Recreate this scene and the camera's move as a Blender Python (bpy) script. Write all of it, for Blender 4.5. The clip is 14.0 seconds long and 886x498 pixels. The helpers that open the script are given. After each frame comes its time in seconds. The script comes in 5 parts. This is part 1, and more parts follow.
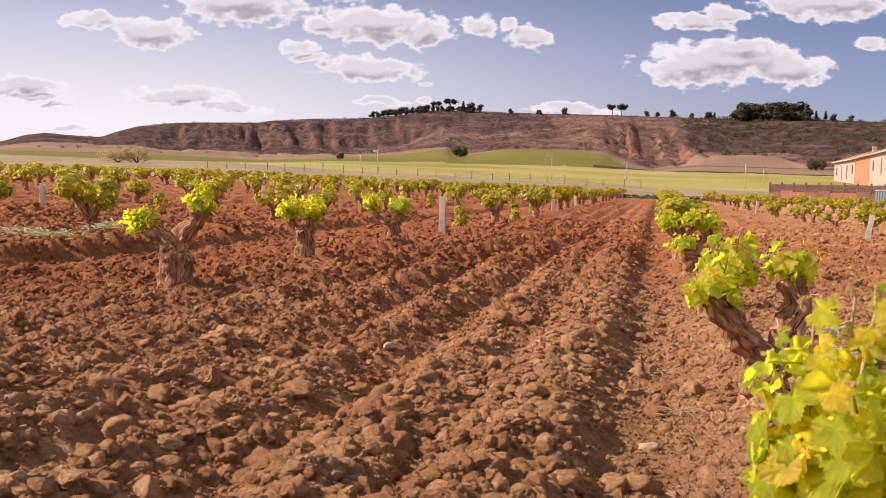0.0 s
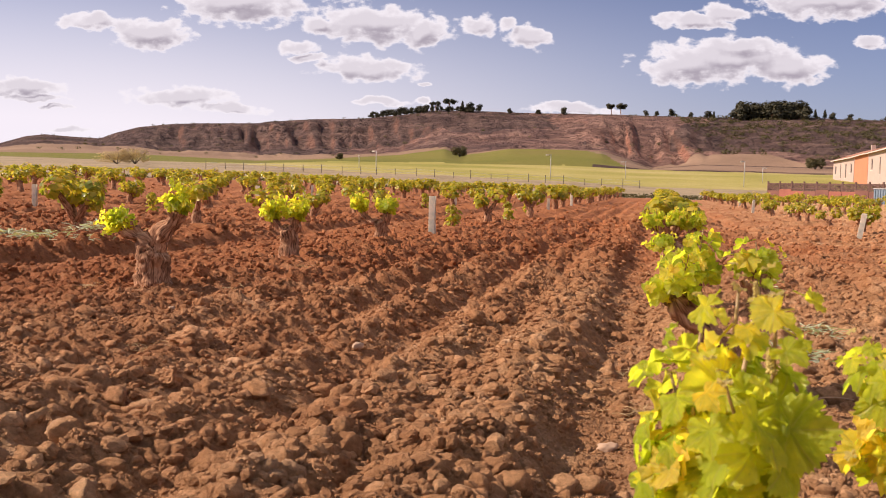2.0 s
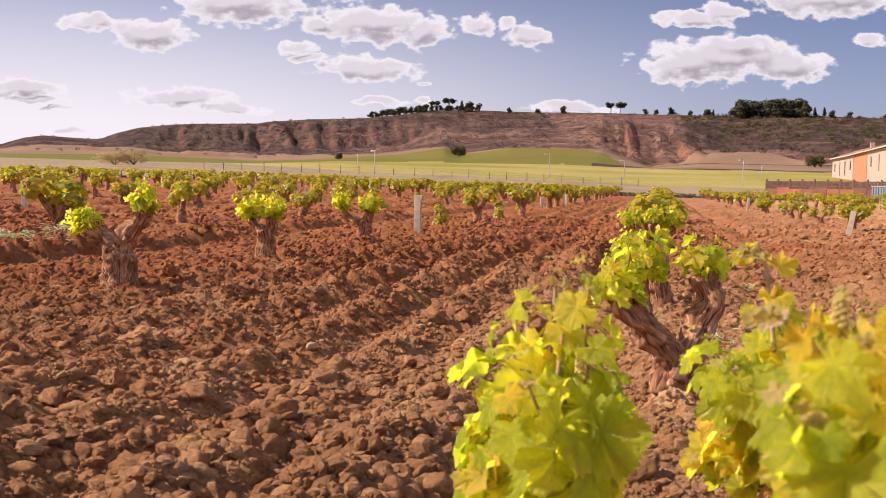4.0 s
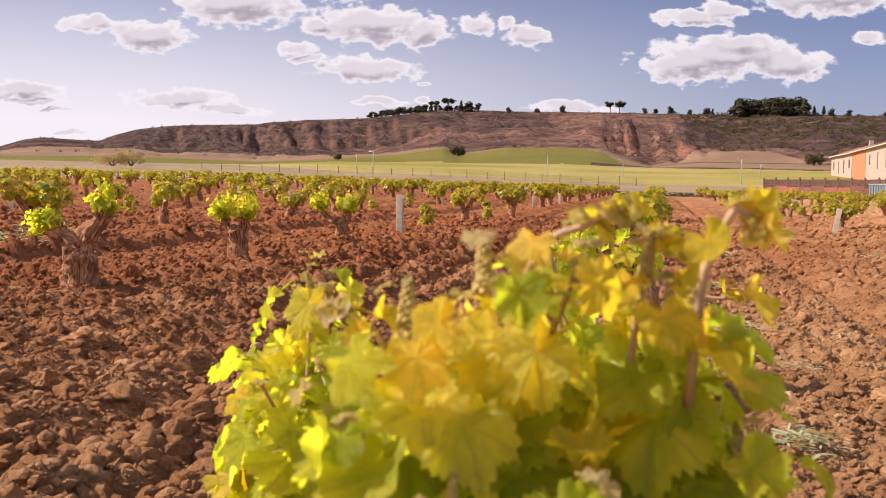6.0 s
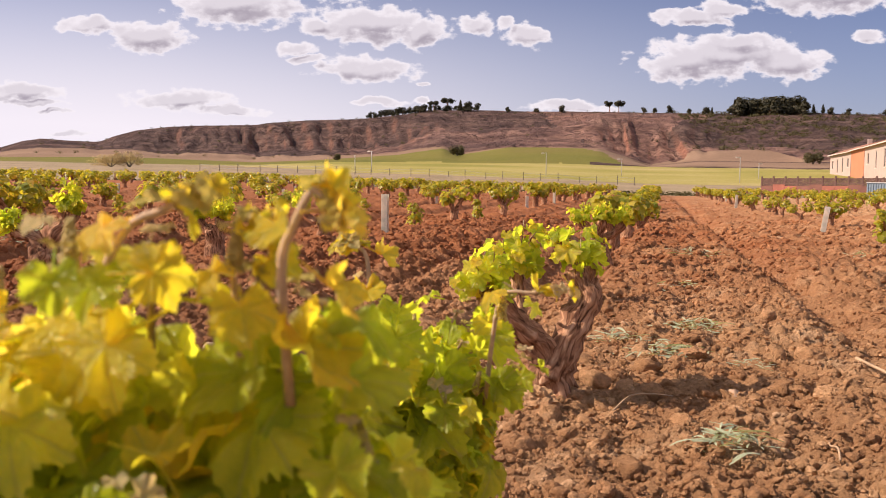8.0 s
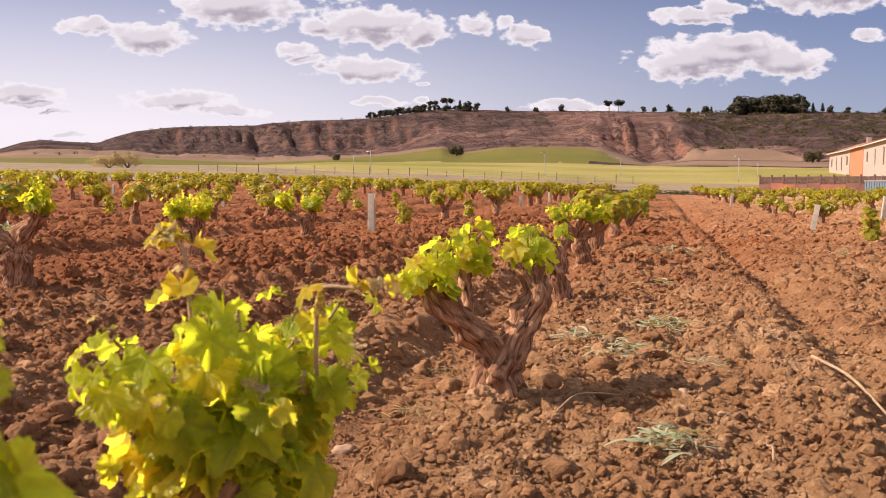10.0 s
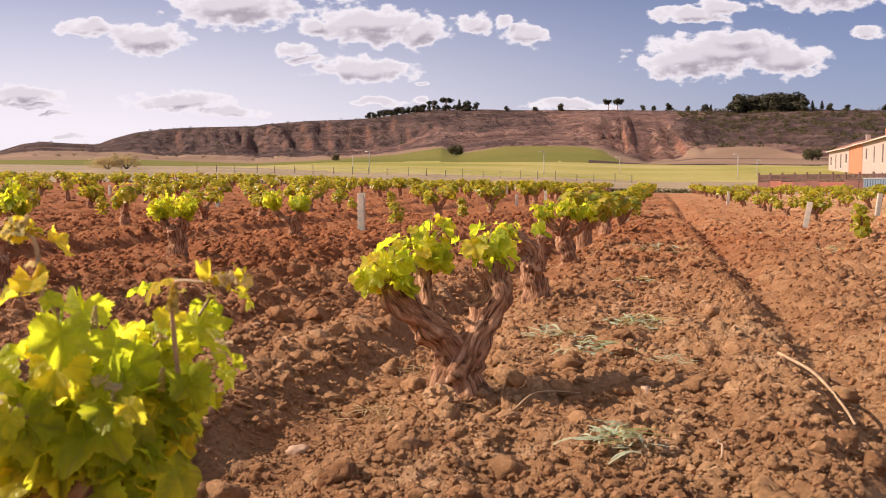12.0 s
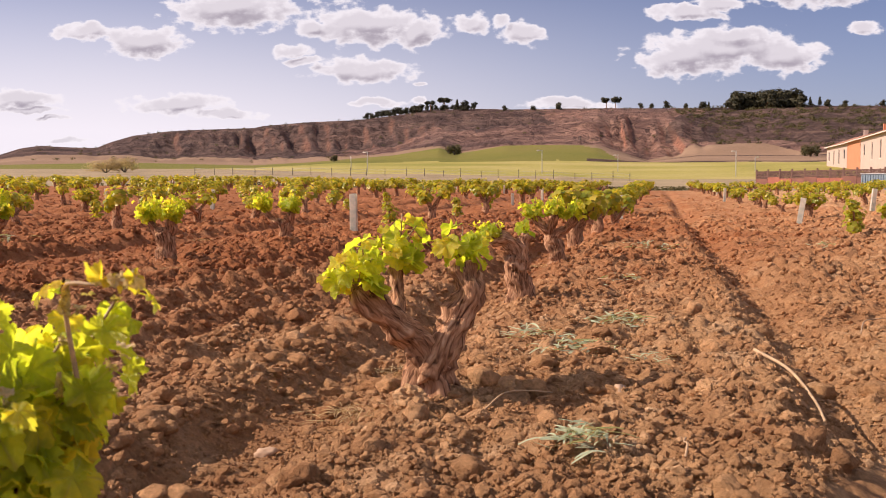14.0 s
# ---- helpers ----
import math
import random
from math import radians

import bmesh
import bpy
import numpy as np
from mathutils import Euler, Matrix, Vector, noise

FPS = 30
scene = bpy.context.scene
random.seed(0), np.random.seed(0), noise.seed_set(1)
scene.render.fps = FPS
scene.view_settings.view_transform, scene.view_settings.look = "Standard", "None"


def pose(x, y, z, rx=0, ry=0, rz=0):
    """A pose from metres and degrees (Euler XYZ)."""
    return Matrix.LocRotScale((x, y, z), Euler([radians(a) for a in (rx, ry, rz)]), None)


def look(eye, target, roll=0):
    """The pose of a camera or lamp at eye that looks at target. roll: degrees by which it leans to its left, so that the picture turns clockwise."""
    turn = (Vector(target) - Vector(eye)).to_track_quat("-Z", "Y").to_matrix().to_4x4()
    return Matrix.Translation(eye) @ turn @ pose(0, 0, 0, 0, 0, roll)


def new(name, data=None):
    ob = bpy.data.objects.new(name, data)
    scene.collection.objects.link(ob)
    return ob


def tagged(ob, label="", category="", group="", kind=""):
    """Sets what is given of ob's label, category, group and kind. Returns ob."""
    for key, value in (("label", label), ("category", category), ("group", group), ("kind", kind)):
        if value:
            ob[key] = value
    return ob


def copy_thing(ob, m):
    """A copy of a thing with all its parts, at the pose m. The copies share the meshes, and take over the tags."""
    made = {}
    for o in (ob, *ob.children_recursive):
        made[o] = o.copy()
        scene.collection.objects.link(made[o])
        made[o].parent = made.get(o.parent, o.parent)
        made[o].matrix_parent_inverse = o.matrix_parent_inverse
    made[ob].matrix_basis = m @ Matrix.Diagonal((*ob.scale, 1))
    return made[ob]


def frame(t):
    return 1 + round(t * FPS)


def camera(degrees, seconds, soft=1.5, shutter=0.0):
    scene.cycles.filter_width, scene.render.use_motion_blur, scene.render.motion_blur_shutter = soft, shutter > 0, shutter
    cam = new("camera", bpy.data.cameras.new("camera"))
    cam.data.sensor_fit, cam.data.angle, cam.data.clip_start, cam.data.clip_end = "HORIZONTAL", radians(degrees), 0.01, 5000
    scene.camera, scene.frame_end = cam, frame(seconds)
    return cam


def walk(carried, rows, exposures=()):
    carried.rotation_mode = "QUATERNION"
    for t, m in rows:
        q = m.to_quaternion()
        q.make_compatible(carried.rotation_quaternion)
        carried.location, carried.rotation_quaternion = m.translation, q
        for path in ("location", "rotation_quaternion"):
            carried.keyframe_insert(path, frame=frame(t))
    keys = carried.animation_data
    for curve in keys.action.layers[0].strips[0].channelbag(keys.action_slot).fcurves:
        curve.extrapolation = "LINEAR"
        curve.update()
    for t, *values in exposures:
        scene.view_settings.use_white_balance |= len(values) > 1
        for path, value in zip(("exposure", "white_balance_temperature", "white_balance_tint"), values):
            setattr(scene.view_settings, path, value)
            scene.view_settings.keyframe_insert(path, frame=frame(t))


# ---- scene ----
cam = camera(50.0, 14.0, soft=0.8)
PATH = [
    (0, (0.399, -1.285, 0.682), (-0.04, 0.662, 0.556), 1.5),
    (0.5, (0.423, -1.265, 0.68), (-0.017, 0.682, 0.553), 1.4),
    (1, (0.45, -1.254, 0.679), (0.01, 0.693, 0.553), 1.4),
    (1.5, (0.481, -1.239, 0.678), (0.042, 0.709, 0.552), 1.4),
    (2, (0.516, -1.227, 0.679), (0.077, 0.721, 0.553), 1.3),
    (4.5, (0.737, -1.122, 0.674), (0.298, 0.825, 0.547), 1.0),
    (5, (0.793, -1.109, 0.674), (0.354, 0.838, 0.547), 0.9),
    (5.5, (0.845, -1.083, 0.673), (0.405, 0.864, 0.545), 0.8),
    (6, (0.894, -1.058, 0.671), (0.454, 0.889, 0.544), 0.8),
    (6.5, (0.939, -1.037, 0.669), (0.5, 0.91, 0.542), 0.8),
    (7, (0.983, -1.02, 0.668), (0.543, 0.927, 0.54), 0.8),
    (7.5, (1.025, -1.003, 0.666), (0.585, 0.944, 0.539), 0.7),
    (8, (1.065, -0.986, 0.665), (0.625, 0.961, 0.538), 0.6),
    (10.5, (1.248, -0.895, 0.655), (0.808, 1.051, 0.528), 0.3),
    (11, (1.277, -0.882, 0.653), (0.837, 1.065, 0.526), 0.2),
    (11.5, (1.304, -0.868, 0.652), (0.864, 1.079, 0.524), 0.2),
    (12, (1.33, -0.857, 0.65), (0.889, 1.09, 0.522), 0.1),
    (12.5, (1.353, -0.846, 0.649), (0.913, 1.101, 0.521), 0.1),
    (13, (1.376, -0.837, 0.648), (0.935, 1.11, 0.52), -0.0),
    (13.5, (1.396, -0.829, 0.647), (0.954, 1.117, 0.519), -0.1),
    (14, (1.409, -0.82, 0.647), (0.969, 1.127, 0.519), -0.5),
]
walk(cam, [(t, look(eye, target, roll)) for t, eye, target, roll in PATH], [(0, 0.45, 6500, 20)])

# a small aperture, focused on the vines of the middle distance
cam.data.dof.use_dof, cam.data.dof.focus_distance, cam.data.dof.aperture_fstop = True, 4.0, 16.0

# ---- world, sun, exposure ----
SUN_AZ, SUN_EL = -101.0, 36.0         # degrees from +y (minus: to the west side), height


def link(tree, a, b):
    tree.links.new(a, b)


def node(tree, kind, **values):
    n = tree.nodes.new(kind)
    for key, value in values.items():
        if key == "op":
            n.operation = value
        elif key == "mode":
            n.blend_type = value
        else:
            n.inputs[int(key[1:])].default_value = value
    return n


# centre and half size of each cloud, as tangents to the side and up, seen along the field's axis
# the larger clouds, then the scraps between them
CLOUDS = [(-.373, .165, .031, .009), (-.308, .155, .043, .017), (-.216, .187, .073, .022), (-.078, .170, .065, .022),
          (-.025, .162, .030, .017), (-.137, .168, .017, .010), (-.157, .146, .022, .008), (-.141, .134, .020, .005),
          (-.083, .124, .057, .014), (-.066, .091, .033, .005), (-.274, .090, .053, .011), (-.226, .079, .045, .007),
          (-.442, .096, .045, .011), (-.430, .085, .035, .004), (-.407, .075, .025, .003), (-.022, .090, .007, .005),
          (.031, .171, .019, .013), (.066, .172, .011, .009), (.084, .162, .024, .012), (.254, .181, .040, .010),
          (.288, .192, .025, .009), (.294, .141, .087, .022), (.359, .134, .046, .017), (.305, .155, .045, .014),
          (.396, .203, .080, .021)]
SCRAPS = [(.443, .163, .020, .007), (.131, .086, .046, .007), (-.395, .055, .027, .003), (-.021, .111, .006, .003), (.253, .133, .057, .021)]
AXIS = radians(12.77)


def cloud_field():
    g = bpy.data.node_groups.new("cloud_field", "ShaderNodeTree")
    g.interface.new_socket("uv", in_out="INPUT", socket_type="NodeSocketVector")
    g.interface.new_socket("density", in_out="OUTPUT", socket_type="NodeSocketFloat")
    g.interface.new_socket("body", in_out="OUTPUT", socket_type="NodeSocketFloat")
    a, b = g.nodes.new("NodeGroupInput"), g.nodes.new("NodeGroupOutput")
    warp = g.nodes.new("ShaderNodeTexNoise")
    warp.inputs["Scale"].default_value, warp.inputs["Detail"].default_value = 26.0, 5.0
    link(g, a.outputs[0], warp.inputs["Vector"])
    w1 = node(g, "ShaderNodeVectorMath", op="SUBTRACT", i1=(.5, .5, .5))
    link(g, warp.outputs["Color"], w1.inputs[0])
    w2 = node(g, "ShaderNodeVectorMath", op="MULTIPLY", i1=(.034, .022, 0))
    link(g, w1.outputs[0], w2.inputs[0])
    p = node(g, "ShaderNodeVectorMath", op="ADD")
    link(g, a.outputs[0], p.inputs[0]), link(g, w2.outputs[0], p.inputs[1])
    last = None
    for u, v, hu, hv in CLOUDS + SCRAPS:
        s = node(g, "ShaderNodeVectorMath", op="SUBTRACT", i1=(u, v, 0))
        link(g, p.outputs[0], s.inputs[0])
        m = node(g, "ShaderNodeVectorMath", op="MULTIPLY", i1=(1 / hu, 1 / hv, 0))
        link(g, s.outputs[0], m.inputs[0])
        d = node(g, "ShaderNodeVectorMath", op="LENGTH")
        link(g, m.outputs[0], d.inputs[0])
        if last is None:
            last = d.outputs["Value"]
        else:
            k = node(g, "ShaderNodeMath", op="SMOOTH_MIN", i2=0.18)
            link(g, last, k.inputs[0]), link(g, d.outputs["Value"], k.inputs[1])
            last = k.outputs[0]
    fine = g.nodes.new("ShaderNodeTexNoise")
    fine.inputs["Scale"].default_value, fine.inputs["Detail"].default_value, fine.inputs["Roughness"].default_value = 52.0, 5.0, 0.52
    stretch = node(g, "ShaderNodeVectorMath", op="MULTIPLY", i1=(1, 1.7, 1))
    link(g, a.outputs[0], stretch.inputs[0]), link(g, stretch.outputs[0], fine.inputs["Vector"])
    f = node(g, "ShaderNodeMath", op="MULTIPLY_ADD", i1=1.6, i2=-.72)
    link(g, fine.outputs["Fac"], f.inputs[0])
    one = node(g, "ShaderNodeMath", op="SUBTRACT", i0=1.0)
    link(g, last, one.inputs[1])
    total = node(g, "ShaderNodeMath", op="ADD")
    link(g, one.outputs[0], total.inputs[0]), link(g, f.outputs[0], total.inputs[1])
    soft = node(g, "ShaderNodeMath", op="MULTIPLY_ADD", i1=.30)
    link(g, f.outputs[0], soft.inputs[0]), link(g, one.outputs[0], soft.inputs[2])
    link(g, total.outputs[0], b.inputs[0]), link(g, soft.outputs[0], b.inputs[1])
    return g


def make_world():
    w = bpy.data.worlds.new("sky")
    w.use_nodes = True
    scene.world = w
    t = w.node_tree
    t.nodes.clear()
    sky = t.nodes.new("ShaderNodeTexSky")
    sky.sky_type, sky.sun_disc = "NISHITA", False
    sky.sun_elevation, sky.sun_rotation = radians(SUN_EL), radians(SUN_AZ)
    sky.air_density, sky.dust_density, sky.ozone_density, sky.altitude = 1.0, 1.2, 5.0, 800
    co = t.nodes.new("ShaderNodeTexCoord")
    side = node(t, "ShaderNodeVectorMath", op="DOT_PRODUCT", i1=(math.cos(AXIS), math.sin(AXIS), 0))
    ahead = node(t, "ShaderNodeVectorMath", op="DOT_PRODUCT", i1=(-math.sin(AXIS), math.cos(AXIS), 0))
    sep = t.nodes.new("ShaderNodeSeparateXYZ")
    for n in (side, ahead, sep):
        link(t, co.outputs["Generated"], n.inputs[0])
    safe = node(t, "ShaderNodeMath", op="MAXIMUM", i1=0.05)
    link(t, ahead.outputs["Value"], safe.inputs[0])
    u, v = node(t, "ShaderNodeMath", op="DIVIDE"), node(t, "ShaderNodeMath", op="DIVIDE")
    link(t, side.outputs["Value"], u.inputs[0]), link(t, safe.outputs[0], u.inputs[1])
    link(t, sep.outputs[2], v.inputs[0]), link(t, safe.outputs[0], v.inputs[1])
    uv = t.nodes.new("ShaderNodeCombineXYZ")
    link(t, u.outputs[0], uv.inputs[0]), link(t, v.outputs[0], uv.inputs[1])
    field = cloud_field()
    here, sunward = t.nodes.new("ShaderNodeGroup"), t.nodes.new("ShaderNodeGroup")
    here.node_tree = sunward.node_tree = field
    shift = node(t, "ShaderNodeVectorMath", op="ADD", i1=(-.005, .008, 0))
    link(t, uv.outputs[0], here.inputs[0]), link(t, uv.outputs[0], shift.inputs[0]), link(t, shift.outputs[0], sunward.inputs[0])
    mask = t.nodes.new("ShaderNodeMapRange")
    mask.interpolation_type = "SMOOTHSTEP"
    mask.inputs[1].default_value, mask.inputs[2].default_value = 0.0, 0.30
    link(t, here.outputs[0], mask.inputs[0])
    lit = node(t, "ShaderNodeMath", op="SUBTRACT")
    link(t, here.outputs[1], lit.inputs[0]), link(t, sunward.outputs[1], lit.inputs[1])
    under = t.nodes.new("ShaderNodeMapRange")
    under.interpolation_type = "SMOOTHSTEP"
    under.inputs[1].default_value, under.inputs[2].default_value = .30, -.30
    link(t, lit.outputs[0], under.inputs[0])
    core = t.nodes.new("ShaderNodeMapRange")
    core.interpolation_type = "SMOOTHSTEP"
    core.inputs[1].default_value, core.inputs[2].default_value = .08, .75
    link(t, here.outputs[0], core.inputs[0])
    part_lit = node(t, "ShaderNodeMath", op="MULTIPLY_ADD", i1=.60, i2=.40)
    link(t, under.outputs[0], part_lit.inputs[0])
    dim = node(t, "ShaderNodeMath", op="MULTIPLY")
    link(t, part_lit.outputs[0], dim.inputs[0]), link(t, core.outputs[0], dim.inputs[1])
    shade = node(t, "ShaderNodeMath", op="SUBTRACT", i0=1.0)
    link(t, dim.outputs[0], shade.inputs[1])
    tone = t.nodes.new("ShaderNodeMix")
    tone.data_type = "RGBA"
    tone.inputs[6].default_value, tone.inputs[7].default_value = (.48, .445, .50, 1), (1.06, 1.04, 1.05, 1)
    link(t, shade.outputs[0], tone.inputs[0])
    haze_tone = t.nodes.new("ShaderNodeMix")
    haze_tone.data_type = "RGBA"
    haze_tone.inputs[7].default_value = (12.8, 12.5, 13.0, 1)
    violet = t.nodes.new("ShaderNodeMix")
    violet.data_type, violet.blend_type = "RGBA", "MULTIPLY"
    violet.inputs[0].default_value, violet.inputs[7].default_value = 1.0, (1.20, 1.06, 1.18, 1)
    link(t, sky.outputs[0], violet.inputs[6])
    link(t, violet.outputs[2], haze_tone.inputs[6])
    low = t.nodes.new("ShaderNodeMapRange")
    low.interpolation_type = "SMOOTHSTEP"
    low.inputs[1].default_value, low.inputs[2].default_value, low.inputs[3].default_value, low.inputs[4].default_value = 0.28, -.01, .03, .58
    link(t, sep.outputs[2], low.inputs[0])
    sunside = node(t, "ShaderNodeVectorMath", op="DOT_PRODUCT", i1=(math.sin(radians(SUN_AZ)), math.cos(radians(SUN_AZ)), 0))
    link(t, co.outputs["Generated"], sunside.inputs[0])
    glow = t.nodes.new("ShaderNodeMapRange")
    glow.interpolation_type = "SMOOTHSTEP"
    glow.inputs[1].default_value, glow.inputs[2].default_value, glow.inputs[3].default_value, glow.inputs[4].default_value = -.46, .40, .32, 2.0
    link(t, sunside.outputs["Value"], glow.inputs[0])
    haze = node(t, "ShaderNodeMath", op="MULTIPLY")
    haze.use_clamp = True
    link(t, low.outputs[0], haze.inputs[0]), link(t, glow.outputs[0], haze.inputs[1])
    link(t, haze.outputs[0], haze_tone.inputs[0])
    b1 = node(t, "ShaderNodeBackground", i1=0.0515)
    b2 = node(t, "ShaderNodeBackground", i1=0.64)
    link(t, haze_tone.outputs[2], b1.inputs[0]), link(t, tone.outputs[2], b2.inputs[0])
    # unseen broken clouds overhead and behind, added as fill light for the ground's shade
    fill_cover = t.nodes.new("ShaderNodeTexNoise")
    fill_cover.inputs["Scale"].default_value, fill_cover.inputs["Detail"].default_value, fill_cover.inputs["Roughness"].default_value = 3.2, 7, .6
    up = node(t, "ShaderNodeVectorMath", op="MULTIPLY", i1=(1, 1, 2.2))
    link(t, co.outputs["Generated"], up.inputs[0]), link(t, up.outputs[0], fill_cover.inputs["Vector"])
    broken = t.nodes.new("ShaderNodeMapRange")
    broken.interpolation_type = "SMOOTHSTEP"
    broken.inputs[1].default_value, broken.inputs[2].default_value = .455, .575
    link(t, fill_cover.outputs["Fac"], broken.inputs[0])
    front = node(t, "ShaderNodeMath", op="GREATER_THAN", i1=0.1)
    link(t, ahead.outputs["Value"], front.inputs[0])
    amount = node(t, "ShaderNodeMath", op="MULTIPLY")
    link(t, mask.outputs[0], amount.inputs[0]), link(t, front.outputs[0], amount.inputs[1])
    high = t.nodes.new("ShaderNodeMapRange")
    high.interpolation_type = "SMOOTHSTEP"
    high.inputs[1].default_value, high.inputs[2].default_value = .27, .40
    link(t, sep.outputs[2], high.inputs[0])
    behind = node(t, "ShaderNodeMath", op="LESS_THAN", i1=.45)
    link(t, ahead.outputs["Value"], behind.inputs[0])
    above = node(t, "ShaderNodeMath", op="GREATER_THAN", i1=.03)
    link(t, sep.outputs[2], above.inputs[0])
    back = node(t, "ShaderNodeMath", op="MULTIPLY")
    link(t, behind.outputs[0], back.inputs[0]), link(t, above.outputs[0], back.inputs[1])
    rest = node(t, "ShaderNodeMath", op="MAXIMUM")
    link(t, high.outputs[0], rest.inputs[0]), link(t, back.outputs[0], rest.inputs[1])
    others = node(t, "ShaderNodeMath", op="MULTIPLY")
    link(t, rest.outputs[0], others.inputs[0]), link(t, broken.outputs[0], others.inputs[1])
    every = node(t, "ShaderNodeMath", op="MAXIMUM")
    link(t, amount.outputs[0], every.inputs[0]), link(t, others.outputs[0], every.inputs[1])
    amount = every
    mix = t.nodes.new("ShaderNodeMixShader")
    link(t, amount.outputs[0], mix.inputs[0]), link(t, b1.outputs[0], mix.inputs[1]), link(t, b2.outputs[0], mix.inputs[2])
    out = t.nodes.new("ShaderNodeOutputWorld")
    link(t, mix.outputs[0], out.inputs[0])


make_world()
sun = new("sun", bpy.data.lights.new("sun", "SUN"))
sun.data.energy, sun.data.angle, sun.data.color = 5.0, radians(0.6), (1.0, .87, .70)
a, e = radians(SUN_AZ), radians(SUN_EL)
sun.matrix_basis = look((-30, 10, 40), (-30 - math.sin(a) * math.cos(e), 10 - math.cos(a) * math.cos(e), 40 - math.sin(e)))


# ---- noise on arrays ----
def hash2(ix, iy, seed):
    h = (ix.astype(np.int64) * 374761393 + iy.astype(np.int64) * 668265263 + seed * 974634777) & 0xFFFFFFFF
    h = ((h ^ (h >> 13)) * 1274126177) & 0xFFFFFFFF
    return ((h ^ (h >> 16)) & 0xFFFFFF) / float(0xFFFFFF)


def vnoise(x, y, seed=0):
    ix, iy = np.floor(x), np.floor(y)
    fx, fy = x - ix, y - iy
    fx, fy = fx * fx * (3 - 2 * fx), fy * fy * (3 - 2 * fy)
    a, b = hash2(ix, iy, seed), hash2(ix + 1, iy, seed)
    c, d = hash2(ix, iy + 1, seed), hash2(ix + 1, iy + 1, seed)
    return (a * (1 - fx) + b * fx) * (1 - fy) + (c * (1 - fx) + d * fx) * fy - .5


def fbm(x, y, seed=0, octaves=4):
    total, amp = 0, 1.0
    for k in range(octaves):
        total = total + amp * vnoise(x * 2 ** k, y * 2 ** k, seed + 7 * k)
        amp *= .5
    return total


def lumps(x, y, cell, seed):
    """Rounded lumps of about the cell's size, 0 to 1."""
    gx, gy = np.floor(x / cell), np.floor(y / cell)
    best = np.zeros_like(x)
    for dx in (-1, 0, 1):
        for dy in (-1, 0, 1):
            cx, cy = gx + dx, gy + dy
            px, py = (cx + hash2(cx, cy, seed)) * cell, (cy + hash2(cx, cy, seed + 1)) * cell
            rad = cell * (.35 + .5 * hash2(cx, cy, seed + 2))
            d2 = ((x - px) ** 2 + (y - py) ** 2) / rad ** 2
            best = np.maximum(best, np.sqrt(np.maximum(0, 1 - d2)) * rad / (.85 * cell))
    return best


def smooth(a, b, x):
    s = np.clip((x - a) / (b - a), 0, 1)
    return s * s * (3 - 2 * s)


# ---- the lie of the land ----
CENTRE = (0.9, -1.05)                  # near the camera's line
ROW0, ROW_GAP = 0.72, 3.05             # the row by the camera, and the distance between rows
FIELD_END = 74.0
PROFILE_X = [-3.05, -2.75, -2.5, -2.25, -2.0, -1.75, -1.52, -1.3, -1.05, -.9, -.72, -.58, -.45, -.3, 0, .3, .55, .8, 1.0, 1.1, 1.22, 1.4, 1.7, 2.0, 2.4, 2.8, 3.05]
PROFILE_Z = [.05, .005, .04, -.025, .05, -.03, .055, -.03, .065, .015, .055, .030, -.036, -.052, .020, .028, .026, .03, .042, .002, -.042, -.028, .005, -.005, .015, .02, .05]
SKY_AZ = [-60, -45, -37.7, -36.5, -35.5, -34.5, -32.6, -31.8, -30.6, -28.8, -27.2, -23.8, -23.3, -20.7, -17.7, -15, -13.6, -10.6, -5.5, -2.9, -.3, 4.1, 7.8, 10.1, 12, 20, 40]
SKY_EL = [.5, 1.2, 1.96, 2.37, 2.52, 2.46, 2.43, 2.77, 3.13, 3.38, 3.49, 3.62, 3.73, 3.96, 4.09, 4.41, 4.66, 4.67, 4.63, 4.61, 4.54, 4.44, 4.46, 4.3, 4.24, 3.6, .8]
FOOT_AZ = [-60, -37.7, -31, -24, -20.7, -15.6, -12.8, -11.7, -8.9, -6.8, -3.5, -1.9, -.5, 2.3, 7.3, 12, 40]
FOOT_EL = [.9, 1.47, 1.61, 1.43, 1.59, 1.98, 2.42, 2.03, 2.51, 2.53, 2.45, 1.97, 1.45, 1.76, 1.69, 1.6, .6]
MID_AZ, MID_EL = [-60, -37.7, -24, -19, -12.8, -5.5, -.5, 5.8, 12, 40], [.7, 1.33, 1.31, 1.5, 1.58, 1.55, 1.38, 1.34, 1.3, .45]
DRY_AZ, DRY_EL = [-60, -37.7, -31, -22.3, -12.8, -5.5, -.5, 5.8, 12, 40], [.5, .86, 1.05, .96, .80, .60, .40, .34, .26, .2]
END_AZ, END_EL = [-60, -37.7, -24, -13.9, -2.1, 5.5, 12, 40], [.4, .62, .58, .30, .12, .06, .06, .06]
R_DRY, R_MID, R_FOOT, R_TOP = 128.0, 250.0, 370.0, 640.0
EYE_Z = .665


